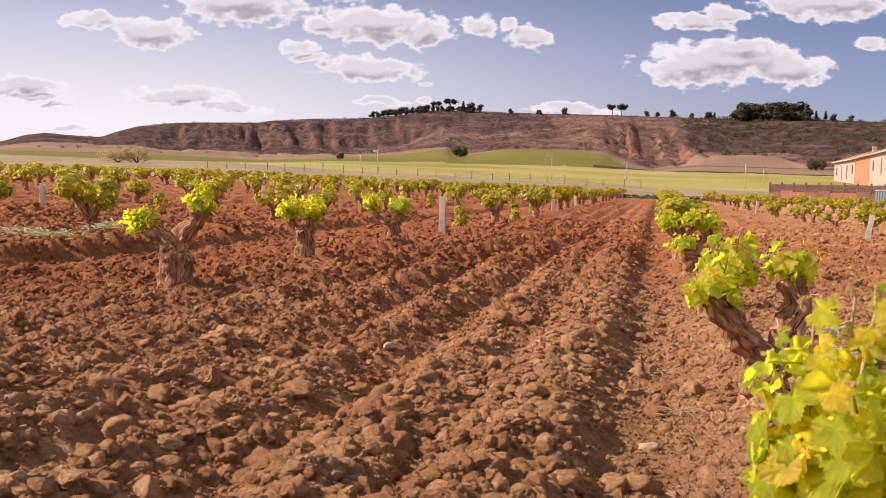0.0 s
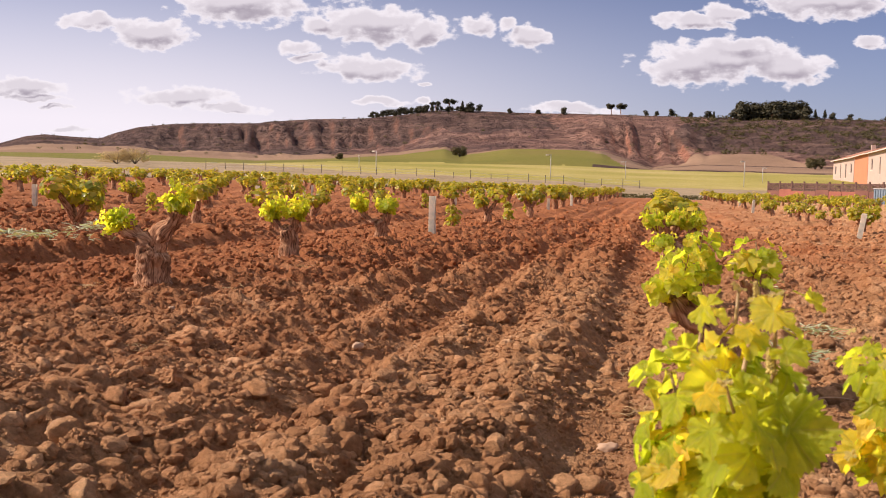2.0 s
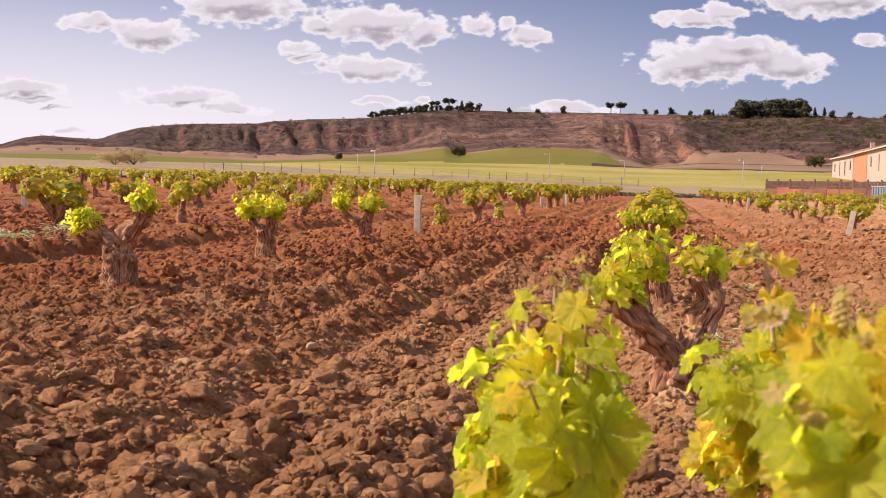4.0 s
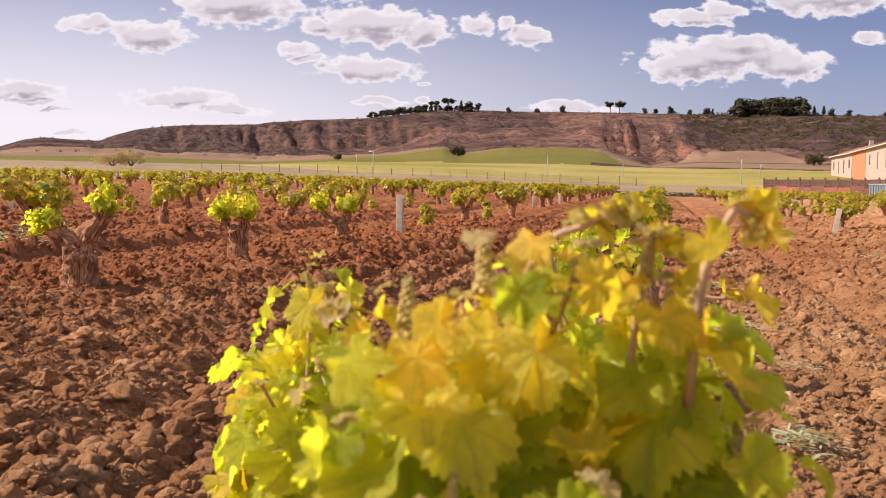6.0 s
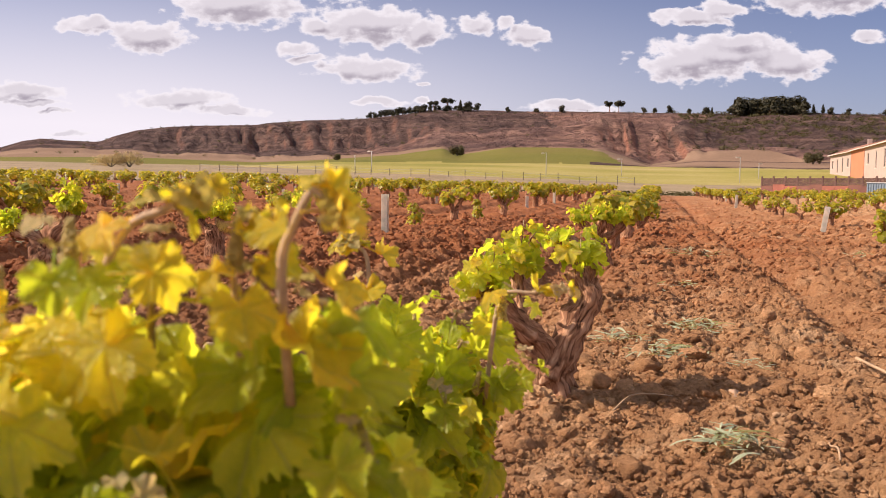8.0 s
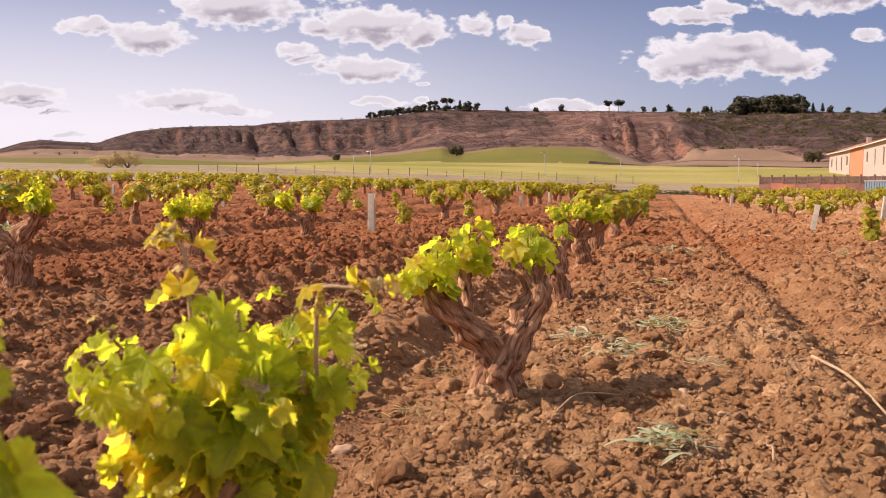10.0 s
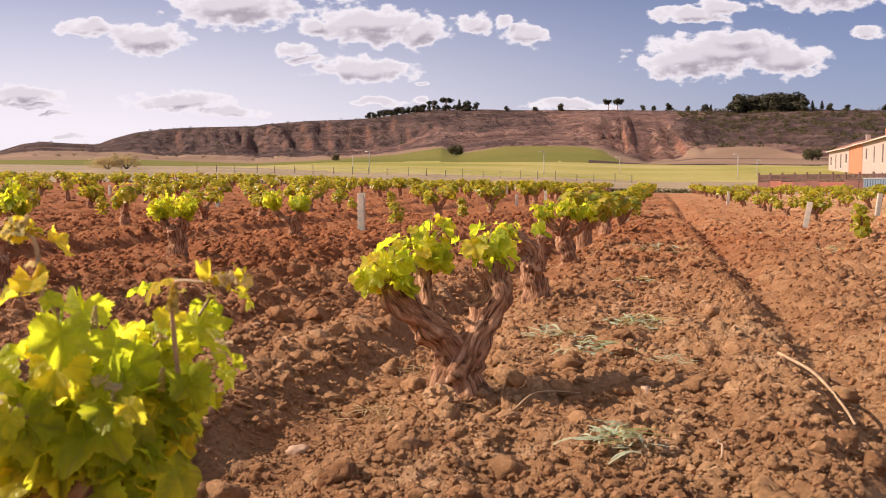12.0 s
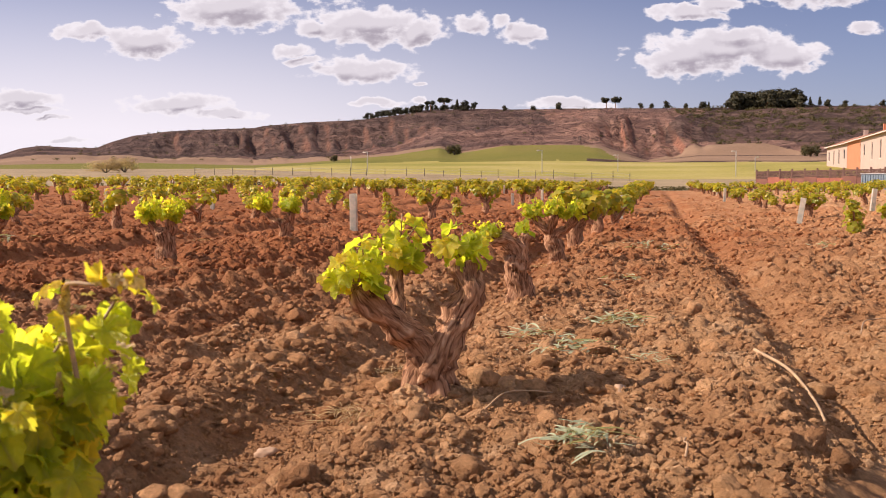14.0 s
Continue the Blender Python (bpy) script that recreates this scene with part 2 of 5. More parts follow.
def land(x, y, fine=True):
    x, y = np.asarray(x, float), np.asarray(y, float)
    dx, dy = x - CENTRE[0], y - CENTRE[1]
    r, az = np.hypot(dx, dy), np.degrees(np.arctan2(dx, dy))
    # the ploughed field
    wave = .07 * fbm(x * .25, y * .22, 5, 2)
    rel = (x + wave - ROW0 + ROW_GAP) % (2 * ROW_GAP) - ROW_GAP
    soil = np.interp(rel, PROFILE_X, PROFILE_Z) * (.80 + .60 * vnoise(x * .7, y * .35, 3))
    edge = x + wave + .09 * fbm(x * .8, y * 1.3, 13, 3)
    soil = soil + (.65 + .8 * vnoise(x * .3, y * .8, 15)) * (.022 * np.exp(-((edge - 1.68) / .15) ** 2) - .042 * np.exp(-((edge - 1.95) / .14) ** 2))
    soil = soil + .05 * smooth(-2.6, -5.4, x) + .03 * fbm(x * .5, y * .4, 11, 2)
    if fine:
        ridge = np.maximum(smooth(-.045, .045, np.interp(rel, PROFILE_X, PROFILE_Z)), .8 * smooth(1.9, 2.3, x))
        rough = (.50 + .60 * ridge) * (1 + .5 * fbm(x * .9, y * .5, 17, 2))
        near = smooth(75, 30, r) * smooth(-58, -54, az) * smooth(24, 20, az)
        lr = np.log(r + .01)
        soil = soil + near * rough * (.030 * lumps(x, y, .15, 21) + .022 * lumps(x, y, .07, 31) + .017 * lumps(x, y, .034, 33) + .016 * fbm(x * 3.2, y * 3.2, 41, 2)
                                      + .024 * fbm(x * 16, y * 16, 43, 3)
                                      + np.minimum(.0085 * r, .060) * smooth(2.5, 7, r) * (lumps(np.radians(az), lr, .012, 47) + .5 * lumps(np.radians(az), lr, .006, 48))) - .022 * near
    end_z = EYE_Z + FIELD_END * np.tan(np.radians(np.interp(az, END_AZ, END_EL))) - .50
    soil = soil + smooth(14, FIELD_END, r) * end_z
    # beyond it
    tan = lambda A, E: np.tan(np.radians(np.interp(az, A, E)))
    wob = .0012 * fbm(az * .25, r * .01, 51, 3)
    z_dry, z_mid = EYE_Z + R_DRY * tan(DRY_AZ, DRY_EL), EYE_Z + R_MID * (tan(MID_AZ, MID_EL) + wob)
    z_foot, z_top = EYE_Z + R_FOOT * tan(FOOT_AZ, FOOT_EL), EYE_Z + R_TOP * tan(SKY_AZ, SKY_EL)
    s = np.clip((r - R_FOOT) / (R_TOP - R_FOOT), 0, 1)
    gully = 1 - 2 * np.abs(fbm(az * .8 + .5 * fbm(az * .4, r * .012, 61, 2), r * .004, 63, 3))
    small = 1 - 2 * np.abs(fbm(az * 3.0 + .4 * fbm(az, r * .02, 62, 2), r * .010, 67, 3))
    west = smooth(-34, -29, az) * (1 - smooth(-17, -12, az))
    east = smooth(-6.5, -3.2, az) * (1 - smooth(1.2, 3.6, az))
    cut = s + .09 * (gully - .6) + .06 * (small - .6)
    wall_west = .62 * s ** 1.1 + .38 * smooth(.45, .95, cut)
    spur = 1 - 2 * np.abs(fbm(az * 1.1 + .008 * r + .5 * fbm(az * .7, r * .02, 72, 2), r * .006, 73, 4))
    wall_east = .66 * s + .34 * smooth(.0, .42, s + .025 * (spur - .6)) - .045 * (1 - spur) * smooth(.02, .10, s) * smooth(.40, .22, s)
    terrace = s ** .95 + .02 * np.sin(s * 26 + 3 * fbm(az * .3, r * 0, 71, 2))
    shape = terrace * (1 - west - east) + west * wall_west + east * wall_east
    shape = shape - (.026 * (1 - gully) * (.4 + .6 * west) + .026 * (1 - small)) * smooth(.02, .3, s) * smooth(1.0, .80, s)
    shape = np.where(s >= 1, 1.0, shape)
    hill = z_foot + (z_top - z_foot) * np.clip(shape, -.05, 1.0)
    z = np.where(r < R_DRY, soil * 0 + (end_z + (z_dry - end_z) * smooth(FIELD_END, R_DRY, r)), 0)
    z = np.where(r < FIELD_END, soil, z)
    z = np.where((r >= R_DRY) & (r < R_MID), z_dry + (z_mid - z_dry) * (r - R_DRY) / (R_MID - R_DRY), z)
    z = np.where((r >= R_MID) & (r < R_FOOT), z_mid + (z_foot - z_mid) * (r - R_MID) / (R_FOOT - R_MID), z)
    z = np.where(r >= R_FOOT, hill, z)
    return z


def ground_z(x, y):
    return float(land(np.array([x]), np.array([y]))[0])


def polar(az, r):
    return CENTRE[0] + r * math.sin(radians(az)), CENTRE[1] + r * math.cos(radians(az))


# ---- materials ----
def material(name):
    m = bpy.data.materials.new(name)
    m.use_nodes = True
    t = m.node_tree
    b = t.nodes["Principled BSDF"]
    return m, t, b


def texture(t, scale, detail=4.0, rough=.55, coord="Object", kind="ShaderNodeTexNoise"):
    n = t.nodes.new(kind)
    n.inputs["Scale"].default_value = scale
    if kind == "ShaderNodeTexNoise":
        n.inputs["Detail"].default_value, n.inputs["Roughness"].default_value = detail, rough
    if coord == "World":
        c = t.nodes.new("ShaderNodeNewGeometry")
        link(t, c.outputs["Position"], n.inputs["Vector"])
    else:
        c = t.nodes.new("ShaderNodeTexCoord")
        link(t, c.outputs[coord], n.inputs["Vector"])
    return n


def ramp(t, source, stops):
    r = t.nodes.new("ShaderNodeValToRGB")
    els = r.color_ramp.elements
    while len(els) < len(stops):
        els.new(.5)
    for el, (p, c) in zip(els, stops):
        el.position, el.color = p, (*c, 1)
    link(t, source, r.inputs[0])
    return r.outputs[0]


def blend(t, fac, a, b, mode="MIX"):
    m = t.nodes.new("ShaderNodeMix")
    m.data_type, m.blend_type = "RGBA", mode
    for k, v in ((0, fac), (6, a), (7, b)):
        if hasattr(v, "links"):
            link(t, v, m.inputs[k])
        else:
            m.inputs[k].default_value = v if k == 0 else (*v, 1)
    return m.outputs[2]


def bumped(t, b, height, strength, distance):
    n = t.nodes.new("ShaderNodeBump")
    n.inputs["Strength"].default_value, n.inputs["Distance"].default_value = strength, distance
    link(t, height, n.inputs["Height"])
    link(t, n.outputs[0], b.inputs["Normal"])


def soil_material(name, island=False):
    """Ploughed red clay, tan and sandy towards the east side of the field."""
    m, t, b = material(name)
    big, mid, grain = texture(t, .35, 3, coord="World"), texture(t, 4.0, 5, .6, coord="World"), texture(t, 60, 4, .65, coord="World")
    red = ramp(t, mid.outputs["Fac"], [(.25, (.255, .083, .032)), (.55, (.345, .132, .053)), (.8, (.46, .220, .104))])
    tan = ramp(t, mid.outputs["Fac"], [(.25, (.375, .183, .082)), (.55, (.525, .298, .145)), (.8, (.70, .47, .275))])
    geo = t.nodes.new("ShaderNodeNewGeometry")
    sep = t.nodes.new("ShaderNodeSeparateXYZ")
    link(t, geo.outputs["Position"], sep.inputs[0])
    north = node(t, "ShaderNodeMath", op="MULTIPLY_ADD", i1=-.085, i2=.70)
    link(t, sep.outputs[1], north.inputs[0])
    cap = node(t, "ShaderNodeMath", op="MAXIMUM", i1=-.12)
    link(t, north.outputs[0], cap.inputs[0])
    east = node(t, "ShaderNodeMath", op="MULTIPLY_ADD", i1=.12)
    link(t, sep.outputs[0], east.inputs[0]), link(t, cap.outputs[0], east.inputs[2])
    add = node(t, "ShaderNodeMath", op="MULTIPLY_ADD", i1=1.3)
    link(t, big.outputs["Fac"], add.inputs[0]), link(t, east.outputs[0], add.inputs[2])
    fac = t.nodes.new("ShaderNodeMapRange")
    fac.inputs[1].default_value, fac.inputs[2].default_value = .55, 1.45
    link(t, add.outputs[0], fac.inputs[0])
    colour = blend(t, fac.outputs[0], red, tan)
    dust = ramp(t, grain.outputs["Fac"], [(.3, (.72, .72, .72)), (.7, (1.2, 1.2, 1.2))])
    colour = blend(t, 1.0, colour, dust, "MULTIPLY")
    if island:
        rnd = t.nodes.new("ShaderNodeObjectInfo").outputs["Random"] if island == "object" else geo.outputs["Random Per Island"]
        v = ramp(t, rnd, [(0, (.86, .83, .81)), (.5, (1.03, 1.02, 1.0)), (.88, (1.16, 1.17, 1.18)), (1, (1.32, 1.40, 1.48))])
        colour = blend(t, 1.0, colour, v, "MULTIPLY")
    link(t, colour, b.inputs["Base Color"])
    b.inputs["Roughness"].default_value, b.inputs["Specular IOR Level"].default_value = .95, .15
    crumb = texture(t, 110 if island else 40, 8, .78, coord="World")
    bumped(t, b, crumb.outputs["Fac"], 1.0, .016 if island else .030)
    return m


def field_material(name, stops, scale=.06):
    m, t, b = material(name)
    n = texture(t, scale, 5, .6, coord="World")
    c = ramp(t, n.outputs["Fac"], stops)
    g = texture(t, 1.6, 3, .7, coord="World")
    c = blend(t, 1.0, c, ramp(t, g.outputs["Fac"], [(.3, (.8, .82, .8)), (.7, (1.18, 1.15, 1.1))]), "MULTIPLY")
    link(t, c, b.inputs["Base Color"])
    b.inputs["Roughness"].default_value, b.inputs["Specular IOR Level"].default_value = .9, .1
    bumped(t, b, g.outputs["Fac"], .6, .4)
    return m


def hill_material(name, soil=(1, 1, 1)):
    m, t, b = material(name)
    big, mid, fine = texture(t, .012, 5, .6, coord="World"), texture(t, .07, 6, .65, coord="World"), texture(t, .6, 8, .75, coord="World")
    geo = t.nodes.new("ShaderNodeNewGeometry")
    sep = t.nodes.new("ShaderNodeSeparateXYZ")
    link(t, geo.outputs["Normal"], sep.inputs[0])
    mp = t.nodes.new("ShaderNodeMapping")
    mp.inputs["Scale"].default_value = (.02, .02, .55)
    link(t, geo.outputs["Position"], mp.inputs[0])
    strata = t.nodes.new("ShaderNodeTexNoise")
    strata.inputs["Scale"].default_value, strata.inputs["Detail"].default_value = 1.0, 6
    link(t, mp.outputs[0], strata.inputs["Vector"])
    grass = ramp(t, mid.outputs["Fac"], [(.3, (.066, .043, .040)), (.48, (.105, .068, .060)), (.62, (.18, .120, .100)), (.75, (.08, .062, .045))])
    clay = ramp(t, fine.outputs["Fac"], [(.3, (.12, .060, .048)), (.55, (.20, .110, .082)), (.75, (.29, .21, .18))])
    rock = ramp(t, strata.outputs["Fac"], [(.35, (.86, .85, .85)), (.5, (1.0, 1.0, 1.0)), (.65, (1.18, 1.16, 1.16))])
    grass, clay = blend(t, 1.0, grass, rock, "MULTIPLY"), blend(t, 1.0, clay, rock, "MULTIPLY")
    slope = t.nodes.new("ShaderNodeMapRange")
    slope.inputs[1].default_value, slope.inputs[2].default_value = .93, .80
    jig = node(t, "ShaderNodeMath", op="MULTIPLY_ADD", i1=.16, i2=-.08)
    link(t, mid.outputs["Fac"], jig.inputs[0])
    sm = node(t, "ShaderNodeMath", op="ADD")
    link(t, sep.outputs[2], sm.inputs[0]), link(t, jig.outputs[0], sm.inputs[1])
    link(t, sm.outputs[0], slope.inputs[0])
    c = blend(t, slope.outputs[0], grass, clay)
    c = blend(t, 1.0, c, ramp(t, big.outputs["Fac"], [(.3, (.82, .84, .86)), (.7, (1.25, 1.15, 1.05))]), "MULTIPLY")
    c = blend(t, 1.0, c, ramp(t, fine.outputs["Fac"], [(.3, (.75, .75, .75)), (.7, (1.25, 1.25, 1.25))]), "MULTIPLY")
    c = blend(t, 1.0, c, soil, "MULTIPLY")
    link(t, c, b.inputs["Base Color"])
    b.inputs["Roughness"].default_value, b.inputs["Specular IOR Level"].default_value = .95, .1
    runs = t.nodes.new("ShaderNodeMapping")
    runs.inputs["Scale"].default_value = (.075, .075, .022)
    link(t, geo.outputs["Position"], runs.inputs[0])
    gully = t.nodes.new("ShaderNodeTexNoise")
    gully.inputs["Scale"].default_value, gully.inputs["Detail"].default_value, gully.inputs["Distortion"].default_value = 1.0, 6, .9
    link(t, runs.outputs[0], gully.inputs["Vector"])
    off = node(t, "ShaderNodeMath", op="SUBTRACT", i1=.5)
    link(t, gully.outputs["Fac"], off.inputs[0])
    edge = node(t, "ShaderNodeMath", op="ABSOLUTE")
    link(t, off.outputs[0], edge.inputs[0])
    rough = node(t, "ShaderNodeMath", op="MULTIPLY_ADD", i1=.10)
    link(t, fine.outputs["Fac"], rough.inputs[0]), link(t, edge.outputs[0], rough.inputs[2])
    ledge = node(t, "ShaderNodeMath", op="MULTIPLY_ADD", i1=.06)
    link(t, strata.outputs["Fac"], ledge.inputs[0]), link(t, rough.outputs[0], ledge.inputs[2])
    bumped(t, b, ledge.outputs[0], 1.0, 22.0)
    return m


def leaf_material(name, stops, veins=False, glow=.6, gloss=.33, through_tint=(2.0, 1.7, .8)):
    m, t, b = material(name)
    if veins:
        info = t.nodes.new("ShaderNodeObjectInfo")
        rnd = info.outputs["Random"]
    else:
        geo = t.nodes.new("ShaderNodeNewGeometry")
        rnd = geo.outputs["Random Per Island"]
    c = ramp(t, rnd, stops)
    n = texture(t, 3.5 if veins else 14, 4, .6)
    c = blend(t, 1.0, c, ramp(t, n.outputs["Fac"], [(.3, (.74, .82, .8)), (.7, (1.22, 1.14, 1.1))]), "MULTIPLY")
    if veins:
        co = t.nodes.new("ShaderNodeTexCoord")
        sep = t.nodes.new("ShaderNodeSeparateXYZ")
        link(t, co.outputs["Object"], sep.inputs[0])
        ang = node(t, "ShaderNodeMath", op="ARCTAN2")
        link(t, sep.outputs[0], ang.inputs[0]), link(t, sep.outputs[1], ang.inputs[1])
        mul = node(t, "ShaderNodeMath", op="MULTIPLY", i1=6.54)
        link(t, ang.outputs[0], mul.inputs[0])
        cs = node(t, "ShaderNodeMath", op="COSINE")
        link(t, mul.outputs[0], cs.inputs[0])
        mr = t.nodes.new("ShaderNodeMapRange")
        mr.inputs[1].default_value, mr.inputs[2].default_value = .93, 1.0
        link(t, cs.outputs[0], mr.inputs[0])
        c = blend(t, mr.outputs[0], c, blend(t, .55, c, (.42, .42, .14)))
        w = texture(t, 7, 4, .6)
        hsum = node(t, "ShaderNodeMath", op="SUBTRACT")
        link(t, w.outputs["Fac"], hsum.inputs[0]), link(t, mr.outputs[0], hsum.inputs[1])
        bumped(t, b, hsum.outputs[0], .5, .06)
    link(t, c, b.inputs["Base Color"])
    b.inputs["Roughness"].default_value, b.inputs["Specular IOR Level"].default_value = gloss, .45
    tr = t.nodes.new("ShaderNodeBsdfTranslucent")
    link(t, blend(t, 1.0, c, through_tint, "MULTIPLY"), tr.inputs[0])
    mix = node(t, "ShaderNodeMixShader", i0=glow)
    link(t, b.outputs[0], mix.inputs[1]), link(t, tr.outputs[0], mix.inputs[2])
    link(t, mix.outputs[0], t.nodes["Material Output"].inputs[0])
    return m


def bark_material(name="old_vine_bark", tint=(1, 1, 1)):
    m, t, b = material(name)
    co = t.nodes.new("ShaderNodeAttribute")
    co.attribute_name = "fibre"
    mp = t.nodes.new("ShaderNodeMapping")
    mp.inputs["Scale"].default_value = (75, 75, 20)
    link(t, co.outputs["Vector"], mp.inputs[0])
    n = t.nodes.new("ShaderNodeTexNoise")
    n.inputs["Scale"].default_value, n.inputs["Detail"].default_value, n.inputs["Distortion"].default_value = 1.0, 9, .7
    link(t, mp.outputs[0], n.inputs["Vector"])
    big = texture(t, 9, 3)
    c = ramp(t, n.outputs["Fac"], [(.30, (.05, .024, .014)), (.44, (.25, .13, .075)), (.58, (.44, .26, .155)), (.76, (.62, .43, .29))])
    c = blend(t, 1.0, c, ramp(t, big.outputs["Fac"], [(.3, (.75, .68, .62)), (.7, (1.25, 1.15, 1.1))]), "MULTIPLY")
    c = blend(t, 1.0, c, tint, "MULTIPLY")
    link(t, c, b.inputs["Base Color"])
    b.inputs["Roughness"].default_value, b.inputs["Specular IOR Level"].default_value = .9, .15
    bumped(t, b, n.outputs["Fac"], 1.0, .013)
    return m


def plain(name, colour, rough=.7, wear=.15, scale=8.0, metal=0.0):
    m, t, b = material(name)
    n = texture(t, scale, 5, .65)
    lo, hi = tuple(v * (1 - wear) for v in colour), tuple(min(1, v * (1 + wear)) for v in colour)
    link(t, ramp(t, n.outputs["Fac"], [(.3, lo), (.7, hi)]), b.inputs["Base Color"])
    b.inputs["Roughness"].default_value, b.inputs["Metallic"].default_value = rough, metal
    bumped(t, b, n.outputs["Fac"], .25, .01)
    return m


SOIL, CLOD, CLODPIECE = soil_material("ploughed_red_clay"), soil_material("clay_clods", "island"), soil_material("clay_lumps", "object")
DRY = field_material("dry_grass_verge", [(.3, (.23, .175, .108)), (.5, (.32, .245, .155)), (.7, (.36, .275, .18))], .15)
CROP = field_material("young_cereal_field", [(.36, (.255, .235, .055)), (.5, (.35, .30, .09)), (.64, (.43, .345, .15))], .022)
GREEN = field_material("green_field", [(.3, (.125, .13, .026)), (.55, (.175, .160, .036)), (.75, (.20, .155, .050))], .02)
FALLOW = field_material("fallow_field", [(.3, (.20, .125, .085)), (.55, (.27, .175, .118)), (.75, (.31, .21, .14))], .02)
# EASTHILL: HILL's colours made tan and brighter, standing in for sun on the slope
HILL, EASTHILL = hill_material("eroded_hillside"), hill_material("tan_sunlit_hillside", (1.80, 1.64, 1.54))
LEAF = leaf_material("vine_leaf", [(0, (.33, .40, .038)), (.45, (.435, .485, .05)), (.8, (.53, .54, .064)), (1, (.63, .575, .10))], True, .65, .30, (2.0, 1.88, .8))
YOUNG = leaf_material("young_vine_leaf", [(0, (.54, .50, .045)), (.6, (.63, .53, .055)), (1, (.70, .58, .14))], True, .64, .45, (1.9, 1.7, .8))
TIPS = leaf_material("felted_shoot_tip", [(0, (.52, .46, .10)), (.6, (.60, .49, .18)), (1, (.70, .57, .38))], True, .5, .7, (1.2, 1.1, .9))
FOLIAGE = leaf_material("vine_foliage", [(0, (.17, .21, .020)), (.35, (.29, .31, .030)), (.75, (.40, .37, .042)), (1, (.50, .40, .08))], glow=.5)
NEEDLES = leaf_material("dark_pine_foliage", [(0, (.024, .025, .012)), (.6, (.048, .044, .018)), (1, (.085, .068, .028))], False, .15, .7)
SHRUB = leaf_material("hill_shrub_foliage", [(0, (.045, .045, .016)), (.6, (.085, .075, .024)), (1, (.13, .10, .04))], False, .2, .8)
TWIGGY = leaf_material("bare_shrub_twigs", [(0, (.32, .26, .15)), (1, (.46, .38, .24))], False, .3, .8)
WEED = leaf_material("wilted_weed", [(0, (.23, .28, .16)), (.5, (.36, .41, .27)), (1, (.52, .55, .41))], False, .25, .6)
STRAW = leaf_material("dry_straw", [(0, (.30, .20, .09)), (1, (.50, .37, .20))], False, .2, .7)
BARK = bark_material()
WOOL = plain("felted_shoot", (.46, .32, .20), .8, .3, 40)
SHOOT = plain("green_shoot", (.32, .21, .085), .5, .3, 30)
BUD = plain("flower_buds", (.46, .35, .10), .6, .3, 60)
STICK = plain("dry_cane", (.42, .27, .15), .7, .3, 25)
STONE = plain("pale_stone", (.42, .27, .17), .85, .25, 14)
TUBE = leaf_material("white_plastic_guard", [(0, (.80, .75, .68)), (1, (.84, .79, .72))], False, .55, .5, (1, 1, .95))
CREAM, ORANGE = plain("cream_render", (.47, .35, .295), .85, .08, .6), plain("orange_render", (.52, .20, .10), .85, .08, .6)
ROOF = plain("terracotta_roof", (.34, .15, .09), .8, .25, 1.2)
TRIM = plain("white_trim", (.62, .55, .47), .6, .08, 2)
GLASS = plain("dark_window_glass", (.05, .055, .065), .12, .1, 3)
BRICKWALL = plain("red_brick_panel", (.34, .115, .075), .85, .2, .8)
DARKWALL = plain("dark_brown_panel", (.21, .088, .062), .85, .25, .8)
IRON = plain("rusty_iron", (.13, .062, .045), .7, .3, 6)
BLUE = plain("blue_grey_panel", (.20, .26, .31), .5, .15, 1)
POST = plain("grey_wooden_post", (.16, .13, .10), .9, .25, 8)
STEEL = plain("galvanised_lamp_post", (.48, .46, .44), .45, .1, 3, .3)


# ---- mesh helpers ----
def quick_mesh(name, verts, loops, sizes, mats, index=None, smooth_faces=True):
    """A mesh straight from arrays: vertices (n, 3), corner indices, corners of each face."""
    me = bpy.data.meshes.new(name)
    verts, loops, sizes = np.asarray(verts, np.float32), np.asarray(loops, np.int32), np.asarray(sizes, np.int32)
    me.vertices.add(len(verts))
    me.vertices.foreach_set("co", verts.ravel())
    me.loops.add(len(loops))
    me.loops.foreach_set("vertex_index", loops)
    me.polygons.add(len(sizes))
    me.polygons.foreach_set("loop_start", np.concatenate(([0], np.cumsum(sizes)[:-1])).astype(np.int32))
    me.polygons.foreach_set("loop_total", sizes)
    for m in mats:
        me.materials.append(m)
    if index is not None:
        me.polygons.foreach_set("material_index", np.asarray(index, np.int32))
    me.polygons.foreach_set("use_smooth", np.full(len(sizes), smooth_faces) if isinstance(smooth_faces, bool) else smooth_faces)
    me.update(calc_edges=True)
    me.validate()
    return me


def finish(name, bm, mat, smooth_faces=False):
    me = bpy.data.meshes.new(name)
    bmesh.ops.recalc_face_normals(bm, faces=bm.faces)
    for f in bm.faces:
        f.smooth = smooth_faces
    bm.to_mesh(me)
    bm.free()
    me.materials.append(mat)
    return me


def part(name, bm, mat, parent, label="", smooth_faces=False):
    ob = new(name, finish(name, bm, mat, smooth_faces))
    ob.parent = parent
    return tagged(ob, label)


def thing(name, at, label, category, group="", kind="", turn=0.0):
    ob = new(name)
    ob.empty_display_size = .1
    ob.matrix_basis = pose(*at, 0, 0, turn)
    return tagged(ob, label, category, group, kind)


